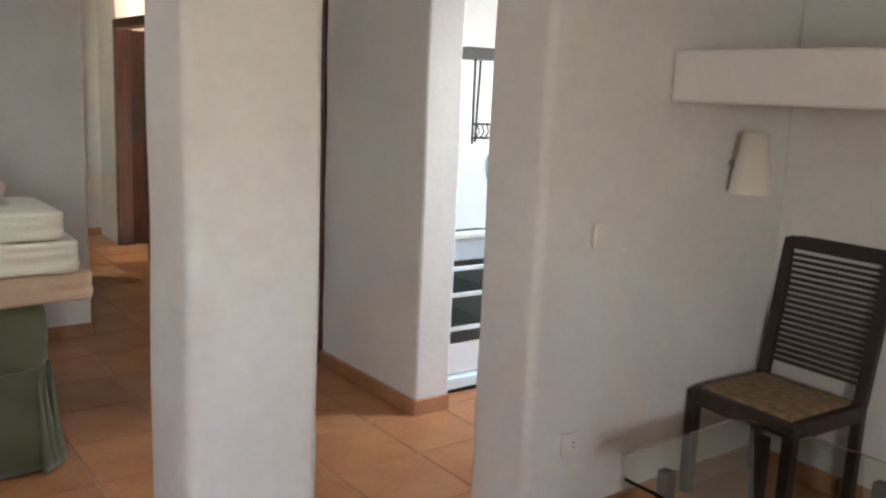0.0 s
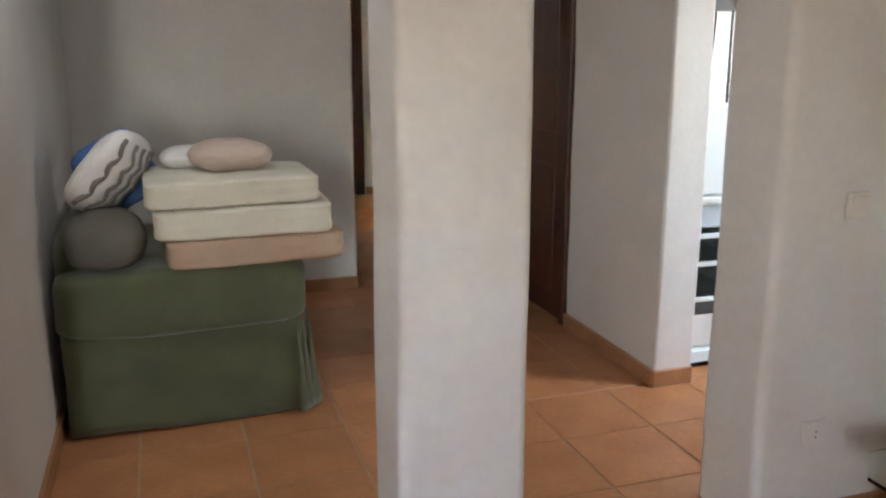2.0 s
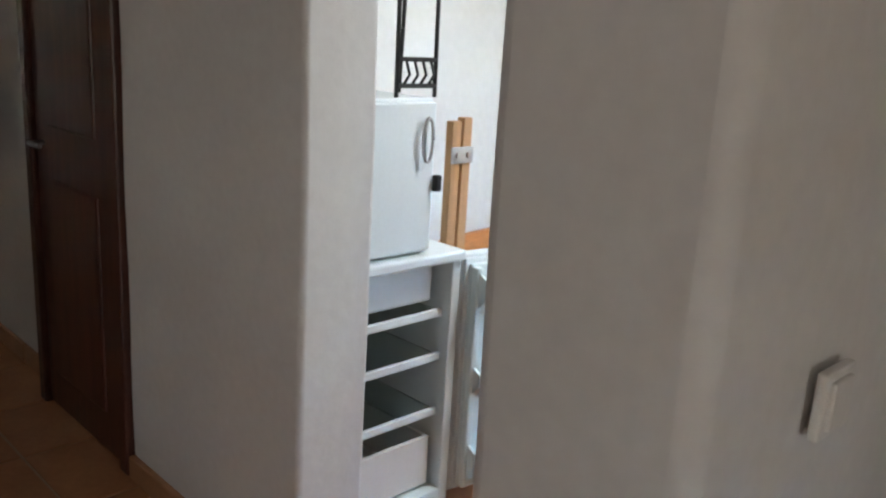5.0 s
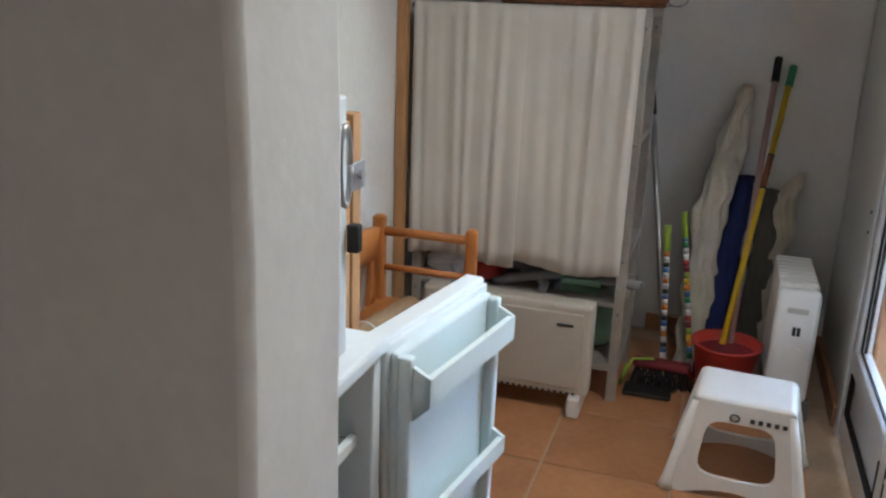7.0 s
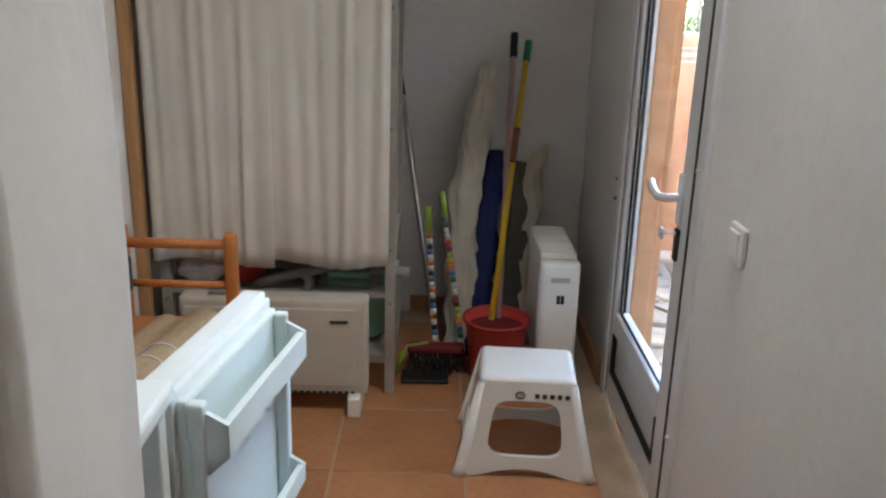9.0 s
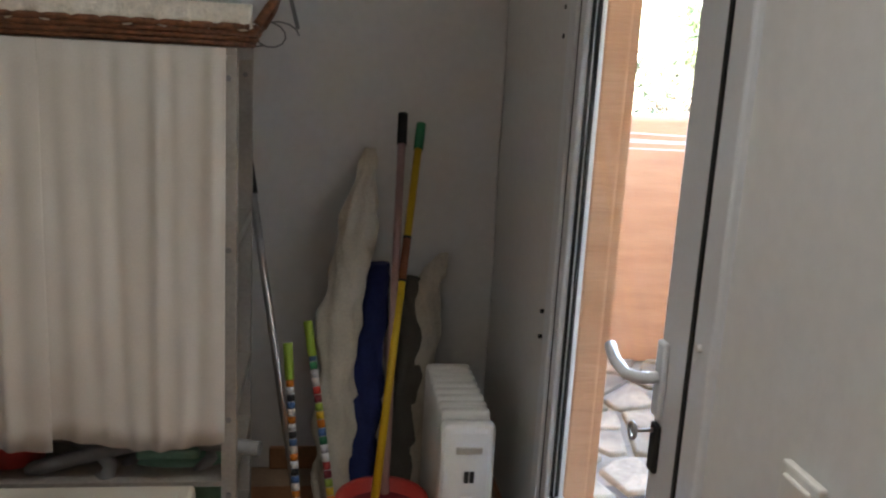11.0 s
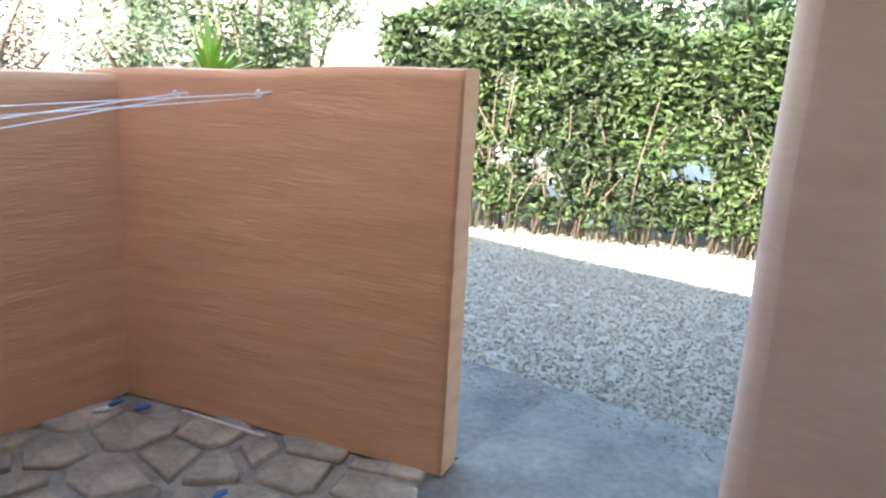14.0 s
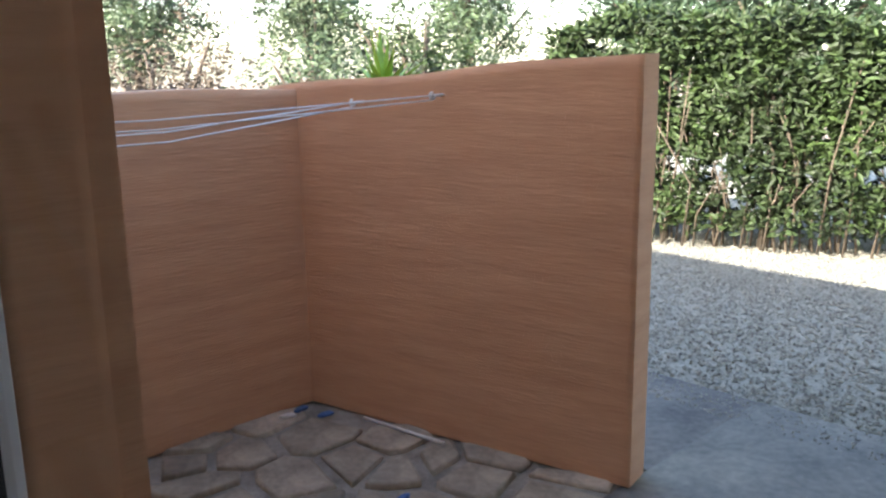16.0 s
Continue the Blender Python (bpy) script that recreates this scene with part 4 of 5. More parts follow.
def stool():
    m = Matrix.Translation((-0.345, 1.97, 0)) @ Matrix.Rotation(radians(-4), 4, "Z") @ Matrix.Diagonal((1.08, 1.08, 0.83, 1))
    bm = bmesh.new()
    box(bm, -0.135, -0.115, 0.335, 0.135, 0.115, 0.372, bevel=0.016, m=m, seg=3)
    part("top", bm, PLASTIC, so)
    # each side is a plate with an arched opening
    for ax, half, w in ((0, 0.115, 0.135), (1, 0.135, 0.115)):
        for sgn in (-1, 1):
            def side(a, z, out):
                spread = 1 + 0.38 * (1 - z / 0.36)
                q = (a * spread, sgn * (half * (1 + 0.38 * (1 - z / 0.36)) - out))
                return Vector((q[0], q[1], z)) if ax == 0 else Vector((q[1], q[0], z))
            # a plate round one soft-cornered opening, its foot edge arched
            b = bmesh.new()
            loops = []
            for out in (0, 0.014):
                rim, hole = [], []
                for k in range(40):
                    c, d = math.cos(math.pi * k / 20), math.sin(math.pi * k / 20)
                    q = max(abs(c), abs(d))
                    foot = 0.035 * max(0.0, 1 - (c / q / 0.7) ** 2) if d < 0 and abs(d) == q else 0.0
                    rim.append(b.verts.new(side(w * c / q, 0.18 + 0.18 * d / q + foot, out)))
                    p = (abs(c) ** 5 + abs(d) ** 5) ** 0.2
                    hole.append(b.verts.new(side(w * 0.62 * c / p, 0.185 + 0.105 * d / p, out)))
                loops.append((rim, hole))
            for k in range(40):
                n = (k + 1) % 40
                (r0, h0), (r1, h1) = loops
                b.faces.new((r0[k], r0[n], h0[n], h0[k]))
                b.faces.new((r1[n], r1[k], h1[k], h1[n]))
                b.faces.new((h0[k], h0[n], h1[n], h1[k]))
                b.faces.new((r0[n], r0[k], r1[k], r1[n]))
            bmesh.ops.recalc_face_normals(b, faces=b.faces)
            bmesh.ops.transform(b, matrix=m, verts=b.verts)
            part("side", b, PLASTIC, so)
    for sx in (-1, 1):
        for sy in (-1, 1):
            b = bmesh.new()
            tube(b, [(sx * 0.182, sy * 0.154, 0.0), (sx * 0.178, sy * 0.150, 0.03), (sx * 0.127, sy * 0.107, 0.35)], 0.024, 10, 0.012)
            bmesh.ops.transform(b, matrix=m, verts=b.verts)
            part("leg", b, PLASTIC, so)
    for i, w in enumerate((0.03, 0.018, 0.018, 0.022, 0.018, 0.012)):
        b = bmesh.new()
        if i == 0:
            lathe(b, [(0.010, -0.002), (0.014, -0.002), (0.014, 0.002), (0.010, 0.002)], (0, 0, 0), 16, cap=False)
            bmesh.ops.transform(b, matrix=m @ Matrix.Translation((-0.02, -0.128, 0.315)) @ Matrix.Rotation(radians(78), 4, "X"), verts=b.verts)
        else:
            box(b, 0.0 + i * 0.021, -0.1285, 0.306, 0.012 + i * 0.021, -0.1245, 0.322, m=m)
        part("printed_mark", b, INK, so, "small dark printed pictogram")


stool()

ra = thing("oil_radiator", (-0.2, 2.6, 0), "cream oil-filled radiator with a control panel", "radiator")
part("control_panel", cube(-0.265, 2.40, 0.09, -0.118, 2.46, 0.505, bevel=0.022, seg=3), PLASTIC, ra, "cream control panel")
for i in range(8):
    y = 2.475 + i * 0.048
    part("fin", cube(-0.26, y, 0.08, -0.122, y + 0.034, 0.515, bevel=0.014, seg=2), PLASTIC, ra)
part("spine", cube(-0.235, 2.45, 0.12, -0.145, 2.86, 0.48), PLASTIC, ra)
bm = bmesh.new()
tube(bm, [(-0.19, 2.392, 0.27), (-0.19, 2.402, 0.27)], 0.034, 24)
part("dial", bm, PLASTIC, ra, "round thermostat dial")
for x in (-0.20, -0.185):
    part("rocker", cube(x, 2.394, 0.345, x + 0.011, 2.402, 0.375), INK, ra, "dark rocker switch")
part("badge", cube(-0.225, 2.395, 0.425, -0.155, 2.402, 0.445, bevel=0.003), BEIGE, ra)
for y in (2.44, 2.82):
    part("foot", cube(-0.28, y, 0, -0.10, y + 0.05, 0.085, bevel=0.01), GREYP, ra)


# ---- brooms and poles along the end wall ----
def pole(name, label, lo, hi, r, mat, cap=None, cap_len=0.1, extra=()):
    root = thing(name, lo, label, "broom handle" if name == "broom" else "pole")
    lo, hi = Vector(lo), Vector(hi)
    bm = bmesh.new()
    tube(bm, [lo, hi], r, 12)
    part("shaft", bm, mat, root)
    d = (hi - lo).normalized()
    if cap:
        bm = bmesh.new()
        tube(bm, [hi - d * cap_len, hi - d * 0.01, hi + d * 0.006], r * 1.25, 12)
        part("grip", bm, cap, root)
    for a, b, mt, k in extra:
        bm = bmesh.new()
        tube(bm, [lo + d * a, lo + d * b], r * k, 12)
        part("band", bm, mt, root)
    return root


pole("mop", "yellow mop handle with a green cap standing in the bucket", (-0.445, 2.47, 0.02), (-0.275, 3.15, 1.215), 0.0125, YELLOW, GREENP, 0.085, [(0.86, 1.0, CLAY, 1.04), (0.855, 0.862, INK, 1.1), (0.995, 1.003, INK, 1.1)])
pole("mop", "faded pink mop handle with a black grip standing in the bucket", (-0.40, 2.50, 0.02), (-0.335, 3.15, 1.245), 0.0125, PINKP, BLACK, 0.10, [(0.02, 0.62, STEEL, 0.8)])
pole("broom", "steel broom handle with a black grip leaning on the wall", (-0.62, 2.62, 0.05), (-0.80, 2.86, 1.12), 0.0115, STEEL, BLACK, 0.10)
BANDS = (ORANGEP, LIME, RED, WHITE_F, BLUE_F, YELLOW, MAROON, CERAMIC, GREENP)


def striped(label, lo, hi, off, bright):
    lo, hi = Vector(lo), Vector(hi)
    L = (hi - lo).length
    bands = []
    n = 24
    for i in range(n):
        mt = BANDS[(i * 5 + off) % 9] if bright else (WHITE_F, CERAMIC, INK, ORANGEP, BLUE_F)[(i * 3 + off) % 5]
        bands.append((L * i / n * 0.9, L * (i + 0.93) / n * 0.9, mt, 1.03))
    return pole("broom", label, lo, hi, 0.0115, WHITE_F, LIME, 0.10, bands)


striped("broom handle with pale stripes and a lime grip", (-0.63, 2.60, 0.06), (-0.675, 2.75, 0.60), 0, False)
striped("broom handle with bright rainbow stripes and a lime grip", (-0.52, 2.62, 0.03), (-0.62, 2.85, 0.635), 2, True)
hd = thing("floor_brush", (-0.62, 2.5, 0), "maroon broom head with dark bristles on the floor", "broom")
part("block", cube(-0.74, 2.53, 0.075, -0.52, 2.585, 0.11, bevel=0.012), MAROON, hd)
bm = bmesh.new()
rnd = random.Random(4)
for i in range(150):
    x, y = rnd.uniform(-0.73, -0.53), rnd.uniform(2.535, 2.58)
    tube(bm, [(x, y, 0.08), (x + rnd.uniform(-0.03, 0.03), y + rnd.uniform(-0.05, 0.02), 0.003)], 0.0022, 4)
part("bristles", bm, BLACK, hd, "dark bristles")
dp = thing("dustpan", (-0.68, 2.45, 0), "dark dustpan with a lime-green rim on the floor", "dustpan")
part("pan", cube(-0.76, 2.42, 0.004, -0.58, 2.52, 0.02, bevel=0.006), BLACK, dp)
bm = bmesh.new()
tube(bm, [(-0.76, 2.50, 0.10), (-0.775, 2.46, 0.03), (-0.74, 2.53, 0.11), (-0.66, 2.54, 0.12)], 0.006)
part("rim", bm, LIME, dp)


def bundle(name, label, pts, radii, mat, cat, amp=0.012, scale=14):
    bm = bmesh.new()
    P = [Vector(p) for p in pts]
    steps = 70
    n = 36
    rings = []
    for i in range(steps + 1):
        f = i / steps * (len(P) - 1)
        k = min(int(f), len(P) - 2)
        u = f - k
        c = P[k].lerp(P[k + 1], u)
        r = radii[k] + (radii[k + 1] - radii[k]) * u
        ring = []
        for j in range(n):
            a = 2 * math.pi * j / n
            q = c + Vector((math.cos(a) * r, math.sin(a) * r * 0.6, 0))
            g = 4 * noise.noise(c * 7)
            w = 0.86 + 0.30 * abs(math.sin(a * 3.5 + i * 0.16 + g)) + 0.16 * math.sin(a * 2 - i * 0.3 + g) + 0.10 * abs(math.sin(i * 0.33 + a * 2 + g))
            q = c + (q - c) * w + noise.noise_vector(q * scale) * amp
            ring.append(bm.verts.new(q))
        rings.append(ring)
    for u, w in zip(rings, rings[1:]):
        for j in range(n):
            bm.faces.new((u[j], u[(j + 1) % n], w[(j + 1) % n], w[j])).smooth = True
    bm.faces.new(rings[0][::-1])
    bm.faces.new(rings[-1])
    return single(name, bm, mat, label, cat)


bundle("folded_parasol", "cream canvas bundle, crumpled and leaning on the wall", [(-0.545, 2.72, 0.0), (-0.53, 2.84, 0.35), (-0.53, 2.95, 0.62), (-0.475, 3.04, 0.85), (-0.44, 3.12, 1.14)], [0.045, 0.05, 0.055, 0.06, 0.018], CANVAS, "parasol")
bundle("navy_bag", "navy blue folded chair bag leaning on the wall", [(-0.47, 2.72, 0.0), (-0.45, 2.86, 0.35), (-0.395, 3.08, 0.77)], [0.05, 0.048, 0.032], NAVY, "bag", 0.004)
bundle("grey_bag", "greyish canvas bag leaning in the corner", [(-0.33, 2.94, 0.0), (-0.30, 3.02, 0.4), (-0.29, 3.10, 0.72)], [0.045, 0.04, 0.03], GREY_F, "bag", 0.006)
bundle("cream_bag", "dirty cream folded bag leaning in the corner", [(-0.27, 2.95, 0.0), (-0.255, 3.04, 0.4), (-0.235, 3.10, 0.70), (-0.18, 3.12, 0.80)], [0.045, 0.045, 0.04, 0.014], CANVAS, "bag", 0.008)

# ---- yard ----
G = -0.15
# Beyond the yard wall this unseen length is added to block the sun.
structure("wall_house_outside", cube(0.127, 2.370, G, 0.15, 9.0, 3.0), ORANGE, "orange rendered house wall", "wall")
structure("reveal_left", wobble(cube(0.062, 2.364, G, 0.126, 2.428, 2.3), 0.004, 3, 6), ORANGE, "orange rendered door reveal", "wall")
structure("wall_house_outside_near", cube(0.127, 1.125, G, 0.16, 1.50, 3.0), ORANGE, "orange rendered house wall", "wall")
structure("reveal_right", wobble(cube(0.065, 1.505, G, 0.16, 1.62, 2.3), 0.004, 3, 6), ORANGE, "orange rendered house wall beside the door", "wall")
structure("wall_house_lintel", cube(0.063, 1.624, 2.085, 0.125, 2.344, 3.0), ORANGE, "orange rendered lintel", "wall")
plaster("wall_porch_pier", 2.0, 1.125, 2.4, 2.245, "pinkish rendered porch pier with a rounded corner, sky light put into its colour", z0=G, z1=2.62, r=0.08, mat=SKY_LIT_RENDER, amp=0.012)
# Unseen slab; its reach and thickness are set to cast the yard's shade.
structure("roof", cube(-7.0, -5.5, 2.62, 0.5, 9.2, 2.95), CLAY, "flat house roof, stretched past the house to shade the yard", "roof")


def yard_wall(name, a, b, z_a, z_b, t, label):
    """A rough rendered garden wall from a to b, its top edge slightly uneven."""
    a, b = Vector((*a, 0)), Vector((*b, 0))
    d = (b - a)
    nrm = Vector((d.y, -d.x, 0)).normalized()
    bm = bmesh.new()
    n, m = 60, 40

    def pt(i, j, k):
        u, v = i / n, j / m
        top = z_a + (z_b - z_a) * u + 0.006 * math.sin(u * 11)
        p = a + d * u + nrm * (t * k) + Vector((0, 0, G + (top - G) * v))
        w = noise.noise(Vector((p.x * 1.5, p.y * 1.5, p.z * 9 + 2 * noise.noise(p * 1.2)))) * 0.004 + noise.noise(p * 1.3) * 0.006
        return p + nrm * w
    g = [[[bm.verts.new(pt(i, j, k)) for j in range(m + 1)] for i in range(n + 1)] for k in (0, 1)]
    for k in (0, 1):
        for i in range(n):
            for j in range(m):
                q = (g[k][i][j], g[k][i + 1][j], g[k][i + 1][j + 1], g[k][i][j + 1])
                bm.faces.new(q if k else q[::-1]).smooth = True
    for i in range(n):
        bm.faces.new((g[0][i][m], g[0][i + 1][m], g[1][i + 1][m], g[1][i][m]))
    for j in range(m):
        for e in (0, n):
            bm.faces.new((g[0][e][j], g[0][e][j + 1], g[1][e][j + 1], g[1][e][j]))
    bmesh.ops.recalc_face_normals(bm, faces=bm.faces)
    return structure(name, bm, ORANGE, label)


yard_wall("wall_yard_side", (0.15, 4.70), (1.96, 4.70), 1.215, 1.20, -0.15, "low orange rendered yard wall")
yard_wall("wall_yard_front", (1.885, 4.85), (2.215, 3.265), 1.205, 1.32, -0.13, "low orange rendered yard wall with line hooks")

structure("ground", cube(-60, -60, G - 0.35, 60, 70, G - 0.06), SOIL, "dry ground reaching the horizon", "ground")
structure("gravel_bed", cube(2.6, -8, G - 0.06, 14, 14, G - 0.02), GRAVEL, "pale grey gravel", "ground")
structure("pavement_slab", wobble(cube(0.16, -3, G - 0.06, 3.25, 3.3, G - 0.008), 0.003, 4), SLAB, "worn dark stone slab", "pavement")
structure("pavement_slab_outer", cube(2.39, 3.302, G - 0.06, 3.25, 4.4, G - 0.010), SLAB, "worn dark stone slab beside the yard wall", "pavement")
pav = structure("pavement", cube(0.12, 1.5, G - 0.08, 2.35, 4.85, G - 0.012), MORTAR, "crazy paving of brown stones in grey mortar", "pavement")


def crazy_paving():
    """Uneven many-sided stones: cells of a jittered grid, shrunk for the joints."""
    rnd = random.Random(11)
    step = 0.25
    seeds = []
    for i in range(10):
        for j in range(14):
            seeds.append((0.05 + (i + rnd.uniform(0.05, 0.95)) * step, 1.5 + (j + rnd.uniform(0.05, 0.95)) * step))
    for sx, sy in seeds:
        if not (0.17 < sx < 2.2 and 1.6 < sy < 4.75) or sx > 2.24 - (sy - 3.2) * 0.21 + (3 if sy < 3.2 else 0):
            continue
        poly = [(sx - 0.5, sy - 0.5), (sx + 0.5, sy - 0.5), (sx + 0.5, sy + 0.5), (sx - 0.5, sy + 0.5)]
        for qx, qy in seeds:
            if (qx, qy) == (sx, sy) or abs(qx - sx) > 1 or abs(qy - sy) > 1:
                continue
            dx, dy = qx - sx, qy - sy
            L = math.hypot(dx, dy)
            lim = L / 2 - 0.012 - 0.016 * abs(math.sin(41 * (sx + qx) + 23 * (sy + qy)))
            out = []
            for (ax, ay), (bx, by) in zip(poly, poly[1:] + poly[:1]):
                da = ((ax - sx) * dx + (ay - sy) * dy) / L - lim
                db = ((bx - sx) * dx + (by - sy) * dy) / L - lim
                if da <= 0:
                    out.append((ax, ay))
                if da * db < 0:
                    t = da / (da - db)
                    out.append((ax + (bx - ax) * t, ay + (by - ay) * t))
            poly = out
            if not poly:
                break
        if len(poly) < 3:
            continue
        poly = [(min(max(x, 0.155), 2.2), min(y, 4.69)) for x, y in poly]
        h = rnd.uniform(0.004, 0.016)
        bm = bmesh.new()
        lo = [bm.verts.new((x - sx, y - sy, -0.02)) for x, y in poly]
        mid = [bm.verts.new((x - sx + rnd.uniform(-0.008, 0.008), y - sy + rnd.uniform(-0.008, 0.008), h - 0.006)) for x, y in poly]
        hi = [bm.verts.new((v.co.x * 0.90, v.co.y * 0.90, h + rnd.uniform(-0.002, 0.002))) for v in mid]
        n = len(poly)
        for u, w in ((lo, mid), (mid, hi)):
            for k in range(n):
                bm.faces.new((u[k], u[(k + 1) % n], w[(k + 1) % n], w[k])).smooth = True
        bm.faces.new(hi)
        ob = mesh_object("stone", bm, STONE)
        ob.location = (sx, sy, G)
        ob.parent = pav


crazy_paving()


def pebbles():
    """Loose gravel: small faceted stones over the bed the walk looks at."""
    rnd = np.random.default_rng(5)
    n = 45000
    base = np.array([(1, 0, 0), (-1, 0, 0), (0, 1, 0), (0, -1, 0), (0, 0, 1), (0, 0, -1)], float)
    tri = np.array([(0, 2, 4), (2, 1, 4), (1, 3, 4), (3, 0, 4), (2, 0, 5), (1, 2, 5), (3, 1, 5), (0, 3, 5)])
    x = 3.0 + 4.6 * rnd.random(n) ** 1.1
    y = 0.5 + 6.5 * rnd.random(n)
    r = rnd.uniform(0.007, 0.016, (n, 1, 1)) * rnd.uniform(0.6, 1.3, (n, 6, 1))
    ang = rnd.random(n) * 6.28
    v = base[None] * r * np.array((1, 0.8, 0.6))
    c, s = np.cos(ang)[:, None], np.sin(ang)[:, None]
    vx, vy = v[..., 0] * c - v[..., 1] * s, v[..., 0] * s + v[..., 1] * c
    v = np.stack([vx + x[:, None], vy + y[:, None], v[..., 2] + G - 0.012], -1).reshape(-1, 3)
    f = (tri[None] + 6 * np.arange(n)[:, None, None]).reshape(-1, 3)
    me = bpy.data.meshes.new("gravel")
    me.from_pydata(v.tolist(), [], f.tolist())
    me.materials.append(GRAVEL)
    tagged(new("gravel", me), "loose pale grey gravel stones", "gravel", kind="stuff")


pebbles()

# ---- clothes lines and litter in the yard ----
for k, (x, y, z) in enumerate(((1.965, 4.36, 1.15), (2.04, 4.00, 1.18))):
    hk = thing("line_hook", (x, y, z), "white hook for a clothes line screwed into the wall", "hook", "clothes line hooks")
    bm = bmesh.new()
    tube(bm, [(x + 0.03, y, z), (x - 0.04, y - 0.01, z)], 0.006, 6)
    tube(bm, [(x - 0.04 - 0.012 * math.sin(a), y - 0.01, z + 0.012 * math.cos(a)) for a in (i * 0.6 for i in range(9))], 0.005, 6)
    part("screw_eye", bm, PLASTIC, hk)
    for d in (0.0, 0.03):
        bm = bmesh.new()
        tube(bm, [(x - 0.04, y - 0.01, z - d * 0.5), (1.1, 4.2 + k * 0.1, z - 0.045 - d), (0.16, 4.05 + k * 0.28, z - 0.03 - d)], 0.0028, 5)
        part("line", bm, PLASTIC, hk, "thin white clothes line")
bm = bmesh.new()
tube(bm, [(1.93, 4.36, G + 0.018), (1.99, 3.95, G + 0.018)], 0.007, 6)
single("white_stick", bm, PLASTIC, "thin white stick lying by the yard wall", "stick")
rnd = random.Random(3)
for i, (x, y, mt, lab) in enumerate(((1.72, 4.60, PLASTIC, "crumpled white scrap in the yard corner"), (1.80, 4.62, BLUE_F, "blue clothes peg in the yard corner"), (1.84, 4.50, BLUE_F, "blue clothes peg on the paving"), (1.60, 3.75, BLUE_F, "small blue peg on the paving"))):
    single("litter" if i == 0 else "clothes_peg", cushion(x, y, G + 0.02, 0.07, 0.022, 0.02, m=Matrix.Rotation(rnd.uniform(-1, 1), 4, "Z"), n=3, noise_amp=0.006), mt, lab, "litter" if i == 0 else "clothes peg")


# ---- hedge and trees ----
def leaves(name, mat, centres, sizes, label, cat, seed, long=2.6, droop=0.0, up=0.0):
    """Many bent pointed leaves, each of four triangles folded along its rib."""
    rnd = np.random.default_rng(seed)
    n = len(centres)
    d = rnd.normal(size=(n, 3))
    d[:, 2] = d[:, 2] * 0.6 + up
    d /= np.linalg.norm(d, axis=1)[:, None]
    s = np.cross(d, rnd.normal(size=(n, 3)))
    s /= np.linalg.norm(s, axis=1)[:, None]
    nn = np.cross(d, s)
    L = (sizes * rnd.uniform(0.7, 1.3, n))[:, None]
    w = L / long * 0.5
    p0 = centres
    p1 = centres + d * L * 0.45 + nn * w * 0.4
    p2 = centres + d * L - np.array((0, 0, 1)) * L * droop
    a = centres + d * L * 0.42 + s * w
    b = centres + d * L * 0.42 - s * w
    v = np.stack([p0, a, p1, b, p2], 1).reshape(-1, 3)
    f = (np.array([(0, 1, 2), (0, 2, 3), (1, 4, 2), (2, 4, 3)])[None] + 5 * np.arange(n)[:, None, None]).reshape(-1, 3)
    me = bpy.data.meshes.new(name)
    me.from_pydata(v.tolist(), [], f.tolist())
    me.materials.append(mat)
    return me


HEDGE_A, HEDGE_B = Vector((5.45, 5.9, 0)), Vector((6.75, 2.2, 0))
HDIR = (HEDGE_B - HEDGE_A).normalized()
HN = Vector((HDIR.y, -HDIR.x, 0))
if HN.x < 0:
    HN = -HN


def hedge():
    root = thing("hedge", (6.2, 4.0, G), "tall clipped green hedge with gaps and bare twigs", "hedge")
    rnd = np.random.default_rng(8)
    n = 75000
    u = rnd.uniform(-0.3, 6.5, n)
    z = rnd.random(n) ** 0.8
    dep = np.abs(rnd.normal(0, 0.30, n))
    P = np.array(HEDGE_A)[None] + u[:, None] * np.array(HDIR)[None] + dep[:, None] * np.array(HN)[None]
    top = 1.62 + 0.06 * np.sin(u * 2.3) + 0.05 * np.sin(u * 5.1)
    P[:, 2] = G + 0.12 + z * top
    lump = np.array([noise.noise(Vector((a * 2.1, b * 2.1, 3.0))) for a, b in zip(u, P[:, 2])])
    P += (-lump * 0.13)[:, None] * np.array(HN)[None]
    holes = np.array([noise.noise(Vector((a * 3.2 + 7, b * 3.2, 9.0))) for a, b in zip(u, P[:, 2])])
    keep = holes > -0.22 - 0.25 * z
    P = P[keep]
    me = leaves("foliage", LEAF, P, np.full(len(P), 0.085), "", "", 2, long=2.8)
    ob = new("foliage", me)
    ob.parent = root
    ob.location = -root.location
    bm = bmesh.new()
    rr = random.Random(6)
    for i in range(230):
        c = HEDGE_A + HDIR * rr.uniform(-0.2, 6.3) + HN * rr.uniform(0.03, 0.3)
        h = rr.uniform(0.5, 1.5)
        pts = [c + Vector((0, 0, G)), c + Vector((rr.uniform(-0.08, 0.08), rr.uniform(-0.1, 0.1), G + h * 0.5)), c + Vector((rr.uniform(-0.2, 0.2), rr.uniform(-0.25, 0.25), G + h))]
        tube(bm, pts, 0.011, 4, 0.004)
    part("twigs", bm, DRY, root, "bare grey-brown twigs")


hedge()


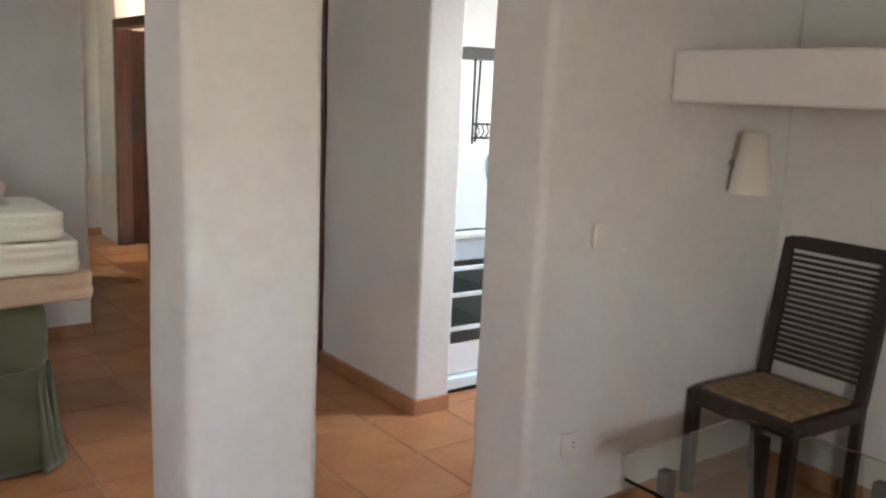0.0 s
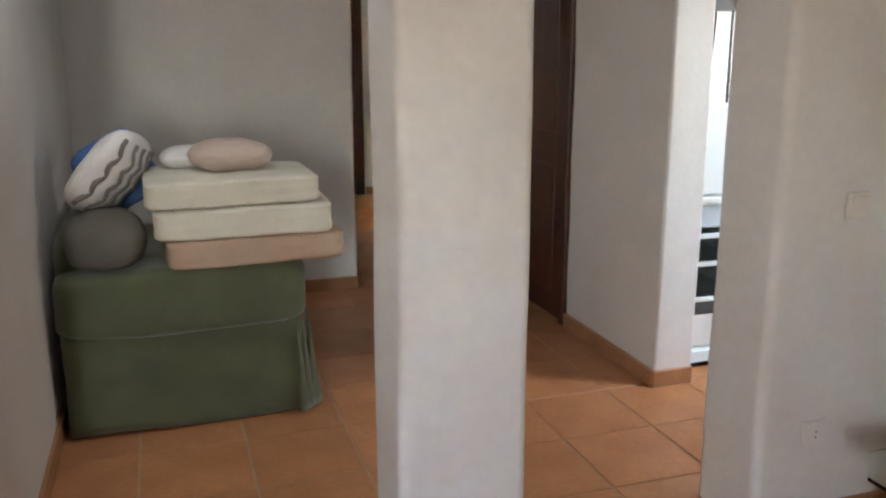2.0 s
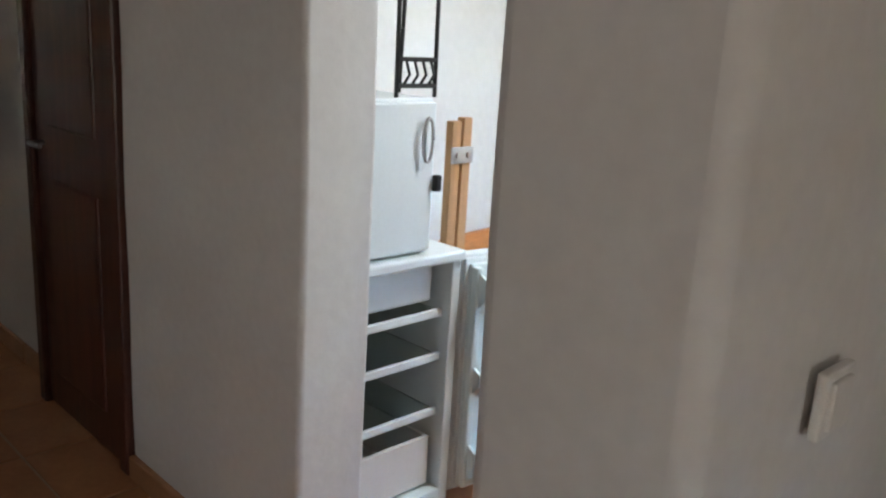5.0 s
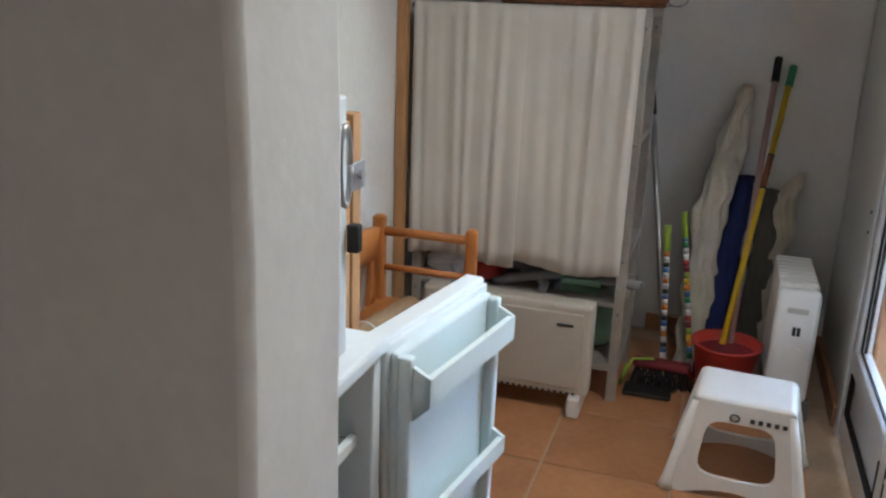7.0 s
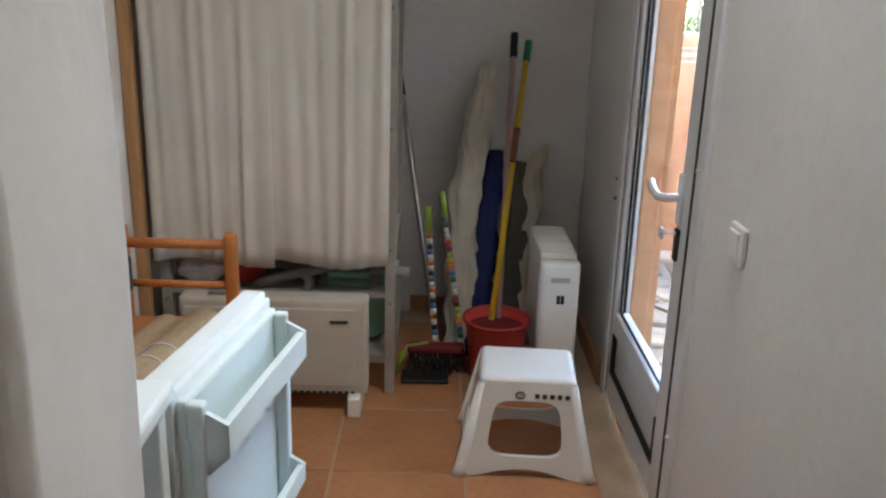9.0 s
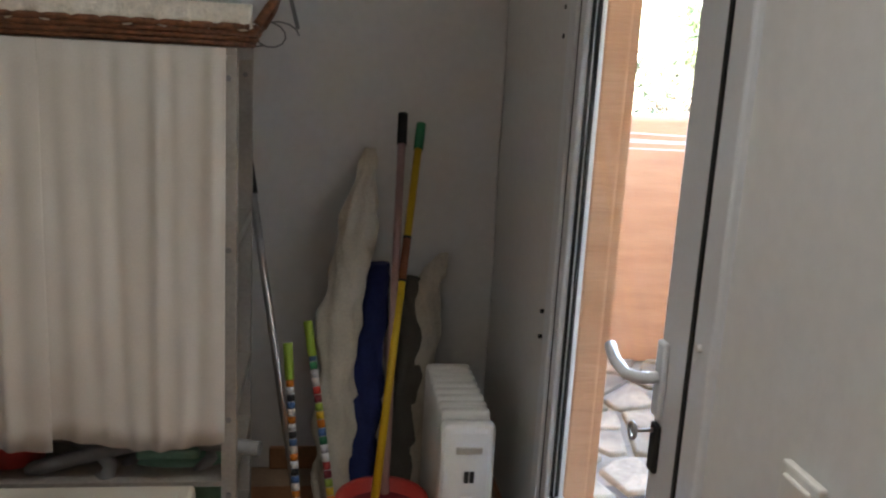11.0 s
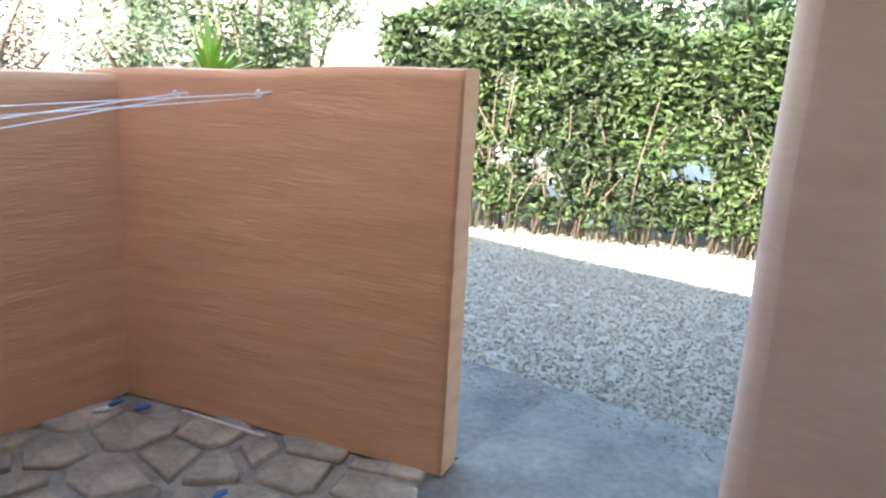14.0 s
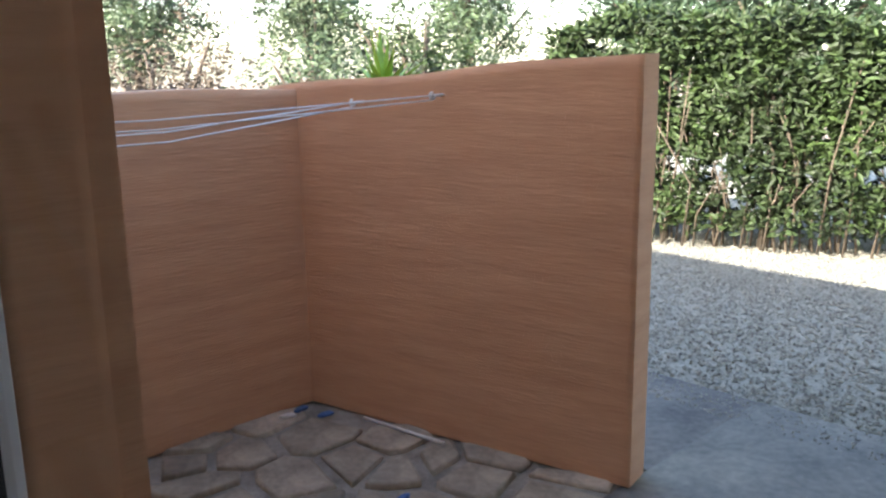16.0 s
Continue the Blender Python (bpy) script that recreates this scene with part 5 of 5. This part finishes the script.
def tree(name, at, height, spread, mat, n, size, label, seed, long=4.0, up=0.3, trunk=0.09, low=0.25):
    rnd = random.Random(seed)
    root = thing(name, at, label, "tree" if name == "tree" else "shrub")
    bm = bmesh.new()
    base = Vector(at)
    tips = []
    for i in range(7 if name == "tree" else 12):
        a = rnd.uniform(0, 6.28)
        r = spread * rnd.uniform(0.25, 0.95)
        top = base + Vector((math.cos(a) * r, math.sin(a) * r, height * rnd.uniform(0.55, 1.0)))
        mid = base.lerp(top, 0.5) + Vector((-math.cos(a) * r * 0.2, -math.sin(a) * r * 0.2, height * 0.06))
        tube(bm, [base + Vector((rnd.uniform(-0.1, 0.1), rnd.uniform(-0.1, 0.1), 0)), base.lerp(mid, 0.6), mid, top], trunk * 0.7, 6, 0.012)
        tips += [top, mid, mid.lerp(top, 0.5), mid.lerp(top, 0.75), mid.lerp(top, 0.25)]
    tube(bm, [base, base + Vector((0, 0, height * low))], trunk, 8, trunk * 0.7)
    part("trunk", bm, BARK, root)
    g = np.random.default_rng(seed)
    T = np.array([tuple(t) for t in tips])
    sub = np.repeat(T, 5, axis=0) + g.normal(0, spread * 0.26, (len(T) * 5, 3)) * np.array((1, 1, 0.8))
    k = g.integers(0, len(sub), n)
    P = sub[k] + g.normal(0, spread * 0.085, (n, 3))
    me = leaves("crown", mat, P, np.full(n, size), "", "", seed, long=long, up=up)
    ob = new("crown", me)
    ob.parent = root
    ob.location = -root.location
    return root


tree("shrub", (8.3, 7.0, G), 3.3, 1.15, LEAF2, 6500, 0.16, "tall oleander shrub with long narrow leaves behind the hedge", 21, 6.0)
tree("shrub", (8.2, 5.4, G), 3.2, 1.1, LEAF2, 6500, 0.16, "tall oleander shrub with long narrow leaves behind the hedge", 22, 6.0)
tree("shrub", (8.7, 3.9, G), 3.5, 1.2, LEAF2, 6500, 0.17, "tall oleander shrub with long narrow leaves behind the hedge", 23, 6.0)
tree("shrub", (9.0, 2.3, G), 3.4, 1.2, LEAF2, 6000, 0.17, "tall oleander shrub with long narrow leaves behind the hedge", 24, 6.0)
tree("tree", (8.2, 13.2, G), 4.0, 1.5, LEAF3, 9000, 0.12, "slender grey-green tree beyond the yard", 31, 3.5, trunk=0.07)
tree("tree", (6.0, 15.0, G), 4.2, 1.5, LEAF3, 9000, 0.12, "slender grey-green tree beyond the yard", 32, 3.5, trunk=0.07)
tree("tree", (10.6, 12.0, G), 4.3, 1.5, LEAF3, 9000, 0.12, "slender grey-green tree beyond the yard", 33, 3.5, trunk=0.07)
tree("shrub", (3.6, 9.2, G), 1.75, 0.9, DRY, 4200, 0.07, "low dry-looking shrub beyond the yard wall", 41, 3.0)
tree("shrub", (5.2, 9.0, G), 1.7, 0.9, LEAF3, 4200, 0.08, "low grey-green shrub beyond the yard wall", 42, 3.0)
tree("shrub", (2.2, 9.2, G), 1.85, 0.9, LEAF3, 4200, 0.08, "low grey-green shrub beyond the yard wall", 43, 3.0)
tree("shrub", (6.6, 9.0, G), 2.0, 0.9, LEAF, 4200, 0.09, "low green shrub beyond the yard wall", 44, 3.0)


def yucca(at):
    root = thing("yucca", (at[0], at[1], G), "spiky yellow-green yucca behind the yard wall", "plant")
    bm = bmesh.new()
    tube(bm, [(at[0], at[1], G), (at[0], at[1], at[2])], 0.06, 10, 0.05)
    part("stem", bm, BARK, root)
    rnd = random.Random(9)
    for i in range(46):
        a, e = rnd.uniform(0, 6.28), rnd.uniform(0.05, 1.45)
        L = rnd.uniform(0.30, 0.42)
        d = Vector((math.cos(a) * math.cos(e), math.sin(a) * math.cos(e), math.sin(e)))
        s = Vector((-math.sin(a), math.cos(a), 0)) * 0.018
        c = Vector(at)
        b = bmesh.new()
        p1 = c + d * L * 0.5
        p2 = c + d * L - Vector((0, 0, 0.05 * math.cos(e)))
        up_ = d.cross(s).normalized() * 0.006
        vs = [b.verts.new(q) for q in (c - s * 0.6, c + s * 0.6, p1 + s, p1 - s, p2, c - up_, p1 - up_)]
        for f in ((0, 1, 2, 3), (3, 2, 4), (1, 5, 6, 2), (5, 0, 3, 6), (2, 6, 4), (6, 3, 4), (0, 5, 1)):
            b.faces.new([vs[k] for k in f])
        part("leaf", b, YUCCA, root)


yucca((2.85, 5.25, 1.10))


# ---- floor tiles, each a piece, last ----
def floor_tiles():
    p = 0.41
    bm = cube(-p / 2 + 0.004, -p / 2 + 0.004, -0.004, p / 2 - 0.004, p / 2 - 0.004, 0.0, bevel=0.003, seg=1)
    first = None
    floor_ob, util_ob = bpy.data.objects["floor"], bpy.data.objects["floor_utility"]
    rnd = random.Random(2)
    ox, oy = -0.944 - p / 2, 1.815 - p / 2
    for i in range(-14, 13):
        for j in range(-17, 5):
            x, y = ox + i * p, oy + j * p
            util = y > 0.98
            if util and not (-1.66 < x < 0.02 and y < 3.2):
                continue
            if x < -6.4 or x > 4.2 or y < -5.0:
                continue
            if x < -3.2 and not (-1.2 < y < 0.3):
                continue
            if x > 2.0 and y < -3.2:
                continue
            if first is None:
                ob = mesh_object("tile", bm, TILE)
                first = ob
            else:
                ob = new("tile", first.data)
            ob.location = (x, y, rnd.uniform(-0.0006, 0.0006))
            ob.rotation_euler = (0, 0, 1.5708 * rnd.randrange(4))
            ob.parent = util_ob if util else floor_ob


floor_tiles()
